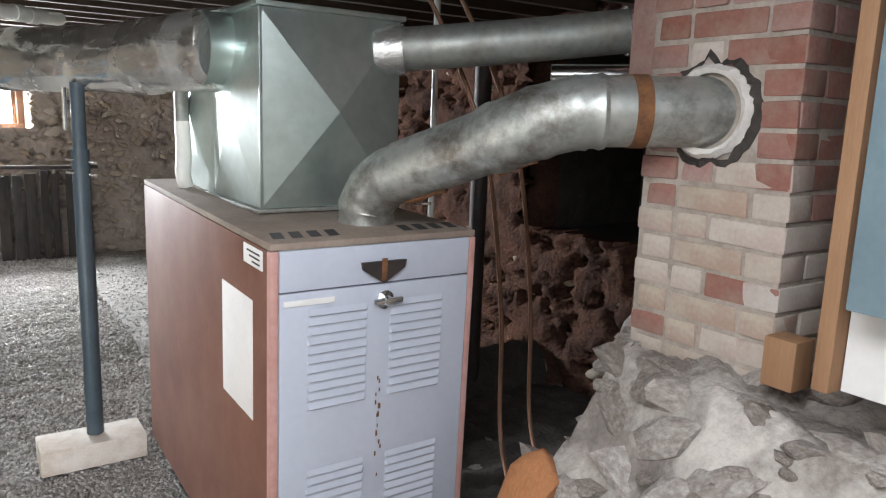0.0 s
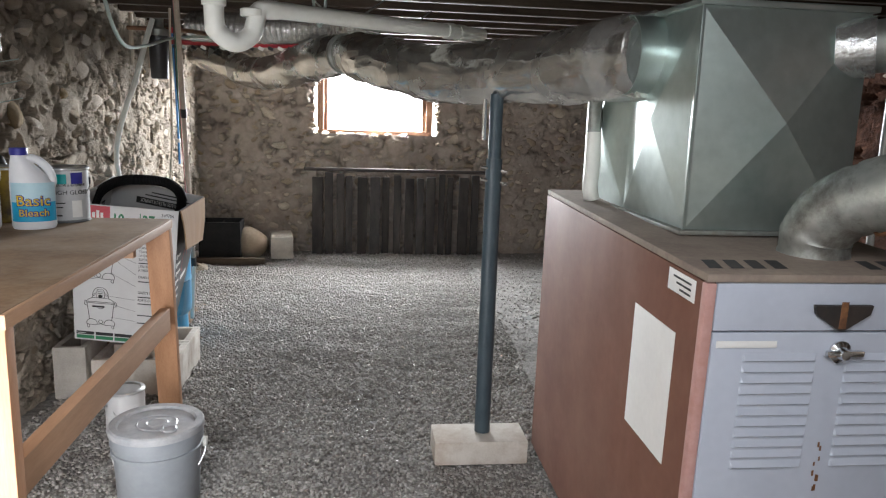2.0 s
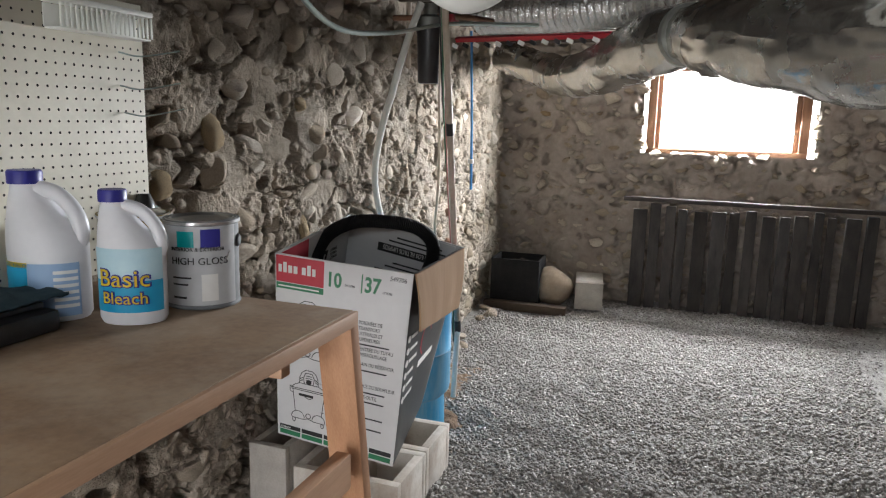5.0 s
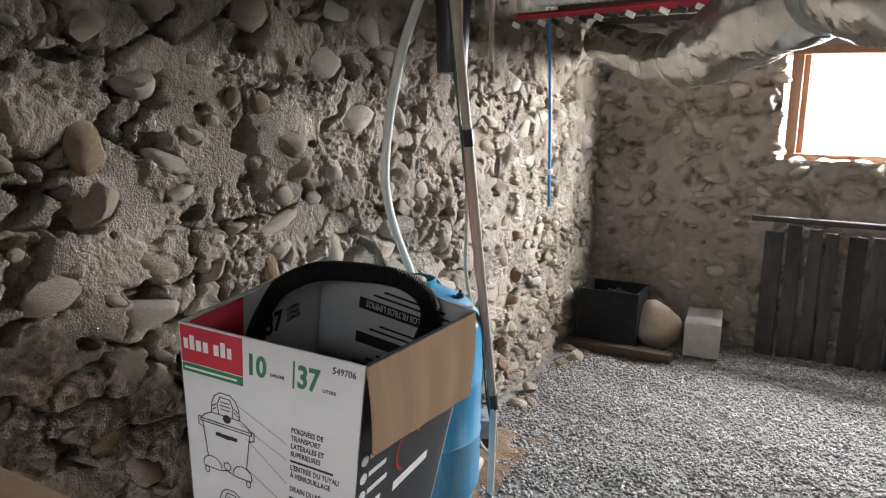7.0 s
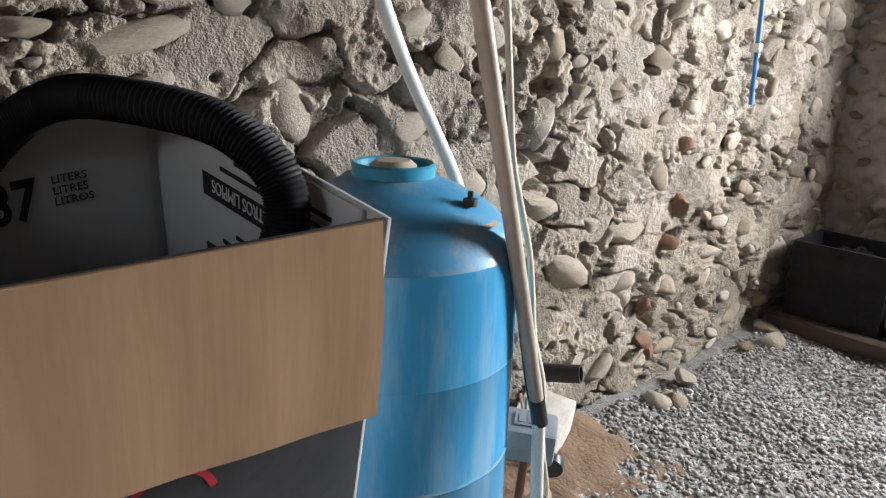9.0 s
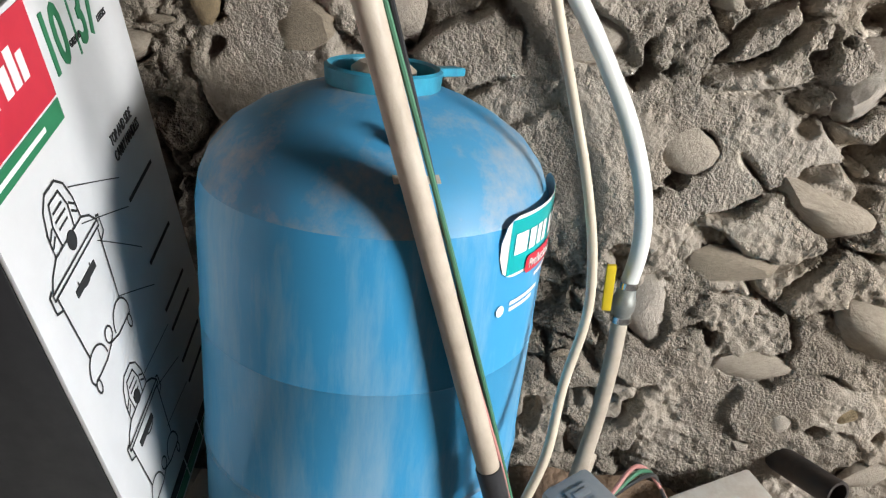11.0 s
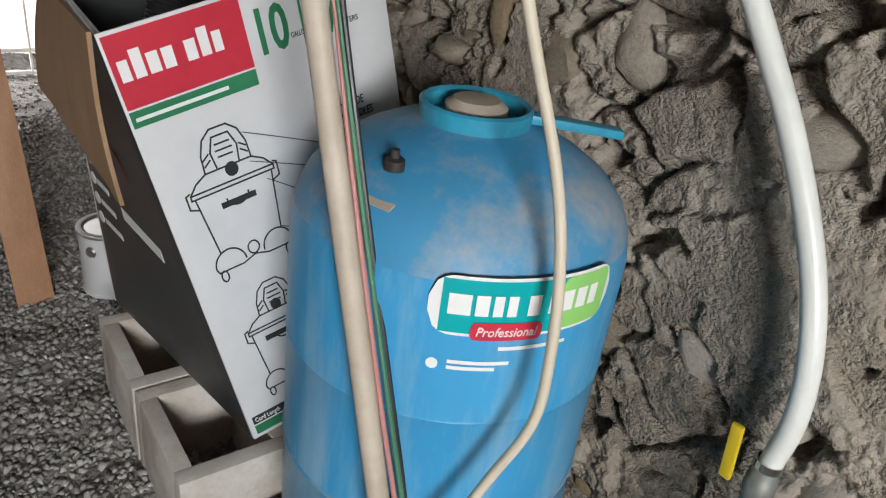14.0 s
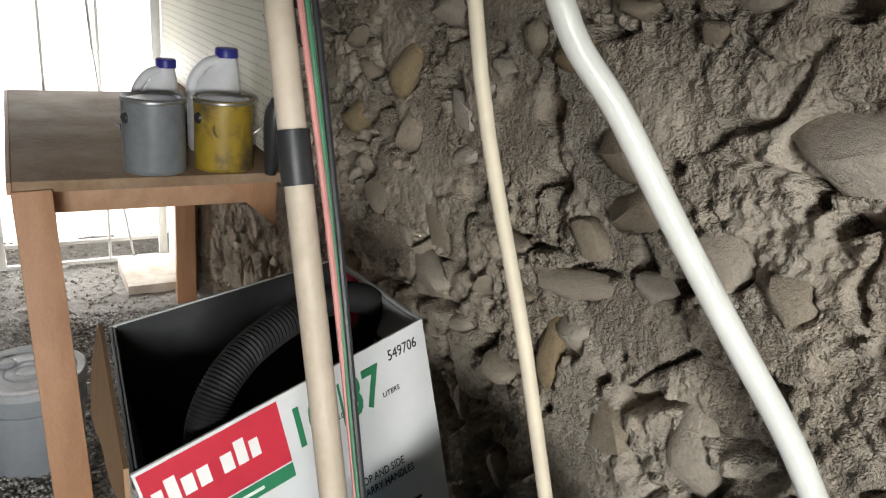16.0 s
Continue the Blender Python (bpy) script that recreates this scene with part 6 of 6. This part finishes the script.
LZ = 0.708
tank_patch("decal_border", 45.5, 105, LZ - 0.004, LZ + 0.071, PAPER, 0.0014, 0.75)
tank_patch("decal", 49, 87, LZ, LZ + 0.067, TEAL, 0.002, 0.0)
tank_patch("decal_end", 84, 102.5, LZ, LZ + 0.067, LIME, 0.0024, 0.3)
xa = 51
for w in (7.5, 5, 4, 4, -2, 5, -1.5, 4.5, 5, 5, 4.5):
    if w > 0:
        tank_patch("logo_bar", xa, xa + w - 1.2, LZ + 0.024, LZ + 0.05, PAPER, 0.0032, 0.0)
    xa += abs(w)
tank_patch("red_ribbon", 58, 79, LZ - 0.007, LZ + 0.016, RED, 0.0036, 0.5)
lettering("label_word", "Professional", 0.0165, None, PAPER, tank, bend=tank_bend(59.5, LZ - 0.001, 0, 0.0042), shear=0.2, squeeze=0.86)
for k, (a, b_, z) in enumerate(((67, 89, -0.022), (53, 71, -0.042), (53, 67, -0.05))):
    tank_patch("print_bar", a, b_, LZ + z, LZ + z + 0.005, PAPER, 0.0014)
tank_patch("round_mark", 47, 50.5, LZ - 0.052, LZ - 0.037, PAPER, 0.0014, 1.0)
tank_patch("warning_label", 59, 100, 0.225, 0.345, FADED, 0.0014, label="faded paper warning label")
for k in range(13):
    tank_patch("print_bar", 61, 96 - (k * 7) % 5, 0.234 + k * 0.0078, 0.2365 + k * 0.0078, FADEDINK, 0.002)
tank_patch("warning_head", 79, 91, 0.33, 0.338, RED, 0.0022)
tank_patch("warning_head", 79, 90, 0.275, 0.282, RED, 0.0026)
tank_patch("skirt_hole", 74, 94, 0.03, 0.115, HOLE, -0.018, 1.0)

# ---- pressure switch, gauge and fittings ----
sw = thing("pressure_switch", pose(-1.055, 4.69, 0.2, 8, 4, 38), "grey pressure switch box with a small round gauge", "pressure switch")
part("cover", cuboid(-0.06, 0.06, -0.045, 0.045, 0.02, 0.1, 0.012), SWITCHGREY, sw)
part("cover_rib", cuboid(-0.035, 0.035, -0.022, 0.022, 0.1005, 0.104, 0.002), SWITCHGREY, sw)
for k in range(3):
    part("embossed_bar", cuboid(-0.026 + k * 0.02, -0.014 + k * 0.02, -0.014, 0.014, 0.1045, 0.106, 0.001), SWITCHGREY, sw)
part("grommet", lathe([(0.009, 0), (0.017, 0), (0.017, 0.01), (0.009, 0.012)], 18, None, pose(-0.02, 0.041, 0.03, -90)), BLACK, sw)
part("nipple", tube([(0, 0, 0), (0, 0, -0.16)], 0.01, 12, 2, smooth_path=False), COPPER, sw)
ga = part("gauge", lathe([(0, 0), (0.03, 0), (0.03, 0.022), (0.026, 0.026), (0.026, 0.02), (0, 0.02)], 28, None, pose(0.06, 0.04, -0.05, -80)), BLACK, sw, "black rimmed pressure gauge")
part("dial", lathe([(0, 0.021), (0.0255, 0.021)], 24, None, pose(0.06, 0.04, -0.05, -80)), PAPER, ga)
tee = thing("tank_manifold", pose(0, 0, 0), "dusty pipe manifold at the foot of the tank", "pipe")
part("pipe", tube([(-1.1, 4.5, 0.06), (-1.06, 4.68, 0.05), (-1.08, 4.8, 0.05)], 0.022, 14, 4), POLEPVC, tee)
part("branch", tube([(-1.13, 4.64, 0.03), (-1.22, 4.69, 0.1), (-1.31, 4.73, 0.18)], 0.017, 14, 4), POLEPVC, tee)

# ---- hoses and cables about the tank ----
hs = thing("water_hose", pose(0, 0, 0), "white plastic water pipe with a yellow lever valve", "pipe")
part("upper_hose", tube([(-1.03, 4.33, 1.84), (-1.055, 4.28, 1.72), (-1.085, 4.24, 1.58), (-1.125, 4.26, 1.47), (-1.17, 4.302, 1.395), (-1.222, 4.359, 1.288), (-1.271, 4.425, 1.182), (-1.308, 4.5, 1.082), (-1.325, 4.57, 0.98), (-1.33, 4.625, 0.9), (-1.328, 4.69, 0.79), (-1.324, 4.73, 0.69), (-1.322, 4.745, 0.6), (-1.322, 4.738, 0.51)], 0.0145, 16, 8), PVC, hs)
part("lower_pipe", tube([(-1.322, 4.738, 0.47), (-1.305, 4.735, 0.36), (-1.275, 4.72, 0.24), (-1.22, 4.685, 0.1)], 0.014, 14, 6), POLEPVC, hs)
part("valve_body", lathe([(0, -0.035), (0.016, -0.035), (0.017, -0.015), (0.02, -0.01), (0.02, 0.01), (0.017, 0.015), (0.016, 0.035), (0, 0.035)], 18, None, pose(-1.322, 4.738, 0.488)), GALV_D, hs)
for z in (0.455, 0.52):
    part("clamp", lathe([(0.0155, 0), (0.0185, 0), (0.0185, 0.012), (0.0155, 0.012)], 20, None, pose(-1.322, 4.738, z)), CHROME, hs)
part("lever", cuboid(-0.004, 0.004, -0.008, 0.008, 0, 0.085, 0.003, None, pose(-1.296, 4.705, 0.485, 4, 3, 0)), BRIGHTYELLOW, hs, "yellow lever")
pole = thing("conduit_pole", pose(0, 0, 0), "dusty white conduit wrapped with black tape and wires", "pipe")
PA, PB = Vector((-0.832, 4.035, 1.93)), Vector((-0.894, 4.525, 0.44))
part("conduit", tube([PA, PB], 0.0135, 16, 2, smooth_path=False), POLEPVC, pole)
part("lower_conduit", tube([PB + Vector((0, 0.004, -0.02)), (-0.93, 4.6, 0.06)], 0.0125, 16, 2, smooth_path=False), PVC, pole)
dpole = (PB - PA).normalized()
for c, l in ((Vector((-0.859, 4.223, 1.336)), 0.05), (PB, 0.06)):
    c = PA + dpole * ((c - PA).dot(dpole))
    part("tape", tube([c - dpole * l / 2, c + dpole * l / 2], 0.0155, 16, 3, smooth_path=False, wobble=lambda i, a: 1 + 0.05 * noise.noise((a, i, 3))), BLACK, pole, "black tape")
for k, m in enumerate((PINKWIRE, GREENWIRE, BLACK)):
    off = Vector((-0.018 - 0.004 * k, 0.012 + 0.003 * (k - 1), 0))
    pts = [PA + (PB - PA) * u + off + Vector((0.004 * math.sin(9 * u + k), 0.005 * math.sin(7 * u + 2 * k), 0)) for u in (0, 0.15, 0.3, 0.45, 0.6, 0.75, 0.9, 1)]
    part("wire", tube(pts + [Vector((-0.925, 4.59 + 0.006 * k, 0.25)), Vector((-0.94, 4.62, 0.08))], 0.0032, 8, 5), m, pole)
cb = thing("cream_cable", pose(0, 0, 0), "cream flexible cable hanging past the tank to the switch", "cable")
part("cable", tube([(-0.93, 4.3, 1.9), (-0.95, 4.357, 1.49), (-0.976, 4.448, 1.231), (-1.002, 4.507, 1.033), (-1.029, 4.558, 0.885), (-1.03, 4.59, 0.79), (-1.02, 4.612, 0.7), (-1.01, 4.618, 0.62), (-0.98, 4.6, 0.535), (-0.94, 4.588, 0.458), (-0.915, 4.565, 0.39), (-0.9, 4.555, 0.34), (-0.905, 4.58, 0.26), (-0.945, 4.63, 0.19), (-1.0, 4.67, 0.185), (-1.04, 4.69, 0.225)], 0.0062, 12, 6), CREAM, cb)
tw = thing("tail_wires", pose(0, 0, 0), "loose pink, green and black wires by the switch", "wires")
for k, m in enumerate((PINKWIRE, GREENWIRE, BLACK)):
    part("wire", tube([(-1.09, 4.72, 0.27), (-1.15, 4.77 + 0.01 * k, 0.29 - 0.008 * k), (-1.19, 4.83, 0.22), (-1.19 + 0.02 * k, 4.88, 0.12), (-1.2 + 0.03 * k, 4.88, 0.01)], 0.0035, 8, 6), m, tw)
blue = thing("blue_water_line", pose(0, 0, 0), "thin blue plastic water line clipped to the stone wall", "pipe")
part("line", tube([(-1.315, 5.93, 1.92), (-1.31, 5.98, 1.4), (-1.315, 6.03, 0.92)], 0.008, 10, 6), BLUEPIPE, blue)
part("clip", cuboid(-1.335, -1.3, 6.0, 6.03, 1.09, 1.12, 0.004), TIN, blue)
for y in (4.86, 5.25):
    st = thing("wall_stub", pose(0, 0, 0), "short grey pipe fixed down the stone wall", "pipe")
    part("pipe", tube([(-1.3, y, 1.93), (-1.31, y + 0.03, 1.62)], 0.012, 10, 3, smooth_path=False), POLEPVC, st)
stub = thing("drain_stub", pose(-1.36, 5.14, 0.16, 0, 80, 25), "rusty pipe end sticking out of the wall foot", "pipe")
part("pipe", lathe([(0.021, -0.1), (0.027, -0.1), (0.027, 0.09), (0.021, 0.09), (0.021, -0.1)], 20), BLACKMETAL, stub)
brk = part("broken_block", cuboid(-0.07, 0.07, -0.09, 0.09, -0.05, 0.06, 0.008, None, pose(-1.27, 5.0, 0.07, 12, 8, 24)), CLEAN_BLOCK)
tagged(brk, "dusty piece of pale concrete block at the wall foot", "concrete block")

# ---- soil heap and rocks at the wall foot ----
heap = sheet("soil_heap", 60, 40, lambda u, v: (-1.36 + 0.62 * v, 4.08 + 1.25 * u, -0.06 + 0.15 * (1 - v) ** 1.2 * math.sin(3.14 * u) ** 0.6 + 0.02 * noise.noise((u * 9, v * 6, 1)) + 0.012 * noise.noise((u * 24, v * 16, 6))), SOIL)
tagged(heap, "heap of brown clay soil around the foot of the tank", "soil", kind="stuff")
rr = random.Random(77)
for i in range(13):
    y = rr.uniform(4.75, 6.6)
    s = rr.uniform(0.025, 0.06)
    o = new("loose_stone", ROCKS[i % 14])
    o.matrix_world = Matrix.Translation((-1.3 + rr.uniform(0, 0.1), y, ground_z(-1.2, y) + s * 0.3)) @ pose(0, 0, 0, rr.uniform(-20, 20), rr.uniform(-20, 20), rr.uniform(0, 180)) @ Matrix.Diagonal((s * 1.2, s, s * 0.75, 1))
    tagged(o, "loose grey brown field stone at the wall foot", "stone", "loose stones along the wall")
o = new("soil_clod", rock_mesh("soil_clod", 140, SOIL))
o.matrix_world = Matrix.Translation((-0.93, 4.16, 0.0)) @ Matrix.Diagonal((0.13, 0.1, 0.08, 1))
tagged(o, "crumbly brown clod of soil between block and tank", "soil")

# ---- far end of the cellar ----
rad = thing("board_screen", pose(0, 0, 0), "sooty dark upright boards under a timber rail below the window", "wood panel")
part("rail", cuboid(-0.4, 1.32, 6.84, 6.9, 0.825, 0.855, 0.006), BLACKMETAL, rad)
bw = random.Random(6)
x = -0.33
while x < 1.25:
    w = bw.uniform(0.07, 0.13)
    part("board", cuboid(x, x + w * bw.uniform(0.5, 0.9), 6.9 + bw.uniform(0, 0.03), 6.945 + bw.uniform(0, 0.02), 0.0, 0.8 + bw.uniform(-0.04, 0.02), 0.006), SOOT, rad)
    x += w
cbk = part("far_block", cuboid(0, 0.2, 0, 0.4, 0, 0.2, 0.006, None, pose(-0.68, 6.62, 0.03, 0, 0, 8)), CEMENT)
tagged(cbk, "grey concrete block on the floor by the far wall", "concrete block")
rk = new("round_boulder", rock_mesh("round_boulder", 160, mat("tan_boulder", (0.42, 0.34, 0.25), (0.34, 0.27, 0.2), 0.9, scale=6, fine=50, bump=0.3), 1))
rk.matrix_world = Matrix.Translation((-0.88, 6.75, 0.16)) @ Matrix.Diagonal((0.17, 0.15, 0.15, 1))
tagged(rk, "rounded tan boulder resting by the far wall", "boulder")
bag = thing("black_crate", pose(-1.3, 6.55, 0.03, 0, 0, 2), "black plastic crate lined with a shiny bin bag", "crate")
for c in ((0, 0.36, 0, 0.015), (0, 0.36, 0.285, 0.3), (0, 0.015, 0.016, 0.284), (0.345, 0.36, 0.016, 0.284)):
    part("side", cuboid(c[0], c[1], c[2], c[3], 0, 0.34, 0.004), CRATE, bag)
part("floor", cuboid(0.016, 0.344, 0.016, 0.284, 0, 0.01, 0), BLACK, bag)
bm = bmesh.new()
bmesh.ops.create_icosphere(bm, subdivisions=4, radius=1)
for v in bm.verts:
    c = v.co.copy()
    v.co = Vector((0.18 + c.x * 0.155, 0.15 + c.y * 0.125, 0.19 + c.z * 0.13)) * 1 + c * 0.03 * noise.noise(c * 4) + c * 0.015 * noise.noise(c * 9)
part("bin_bag", bm, BAGBLACK, bag, "shiny crumpled black bag", smooth=180)
plank = part("floor_plank", cuboid(-1.33, -0.72, 6.48, 6.56, 0.0, 0.06, 0.006), OLDWOOD)
tagged(plank, "dark plank lying in front of the crate", "plank")

# ---- white plank door by the entrance ----
wd = thing("door_1", pose(0, 0, 0), "white painted plank door standing by the end of the workbench", "door", kind="structure")
for x in (-1.275, -1.0, -0.76, -0.527):
    part("stile", cuboid(x, x + 0.012 + 0.03 * (x in (-1.275, -0.527)), 0.98, 1.0, -0.02, 1.9, 0.003), WHITEPAINT, wd)
for z in (-0.02, 0.09, 1.86):
    part("rail", cuboid(-1.23, -0.529, 0.981, 0.999, z, z + 0.02, 0.003), WHITEPAINT, wd)
# side and far boarding are added to enclose the glowing recess
tagged(part("wall_entry_side", cuboid(-0.48, -0.435, -1.24, 1.0, -0.2, 2.13, 0.003), WHITEPAINT), "white boarding added as a side of the glowing recess", "wall", kind="structure")
tagged(part("wall_entry_head", cuboid(-1.36, -0.48, 0.96, 1.0, 1.91, 2.13, 0.003), WHITEPAINT), "boarded head above the white door", "wall", kind="structure")
# sheet that glows so the white door looks brightly lit
tagged(sheet("door_glow_sheet", 2, 2, lambda u, v: (-1.36 + 0.88 * u, 0.6, -0.2 + 2.1 * v), glow("door_glow_white", (1.0, 1.0, 1.0), 1.7)), "glowing white sheet added behind the stiles in place of bright door panels", "backdrop", kind="structure")
tagged(part("wall_entry_far", cuboid(-1.5, -0.48, -1.24, 0.55, -0.2, 2.13, 0), WHITEPAINT), "unseen boarding added to close the glowing recess", "wall", kind="structure")
part("jamb", cuboid(-1.34, -1.28, 1.0, 1.45, -0.05, 1.98, 0.004), WHITEPAINT, wd)
part("jamb_edge", cuboid(-1.335, -1.29, 1.452, 1.475, -0.05, 1.9, 0.003), OLDWOOD, wd, "dark wooden jamb edge")
part("sill", cuboid(-1.3, -1.02, 1.04, 1.44, -0.05, 0.02, 0.004), CLEAN_BLOCK, wd)
part("stay_cord", tube([(-1.1, 1.05, 0.02), (-0.98, 1.05, 0.9), (-0.95, 1.05, 1.3)], 0.006, 8, 3), TIN, wd)
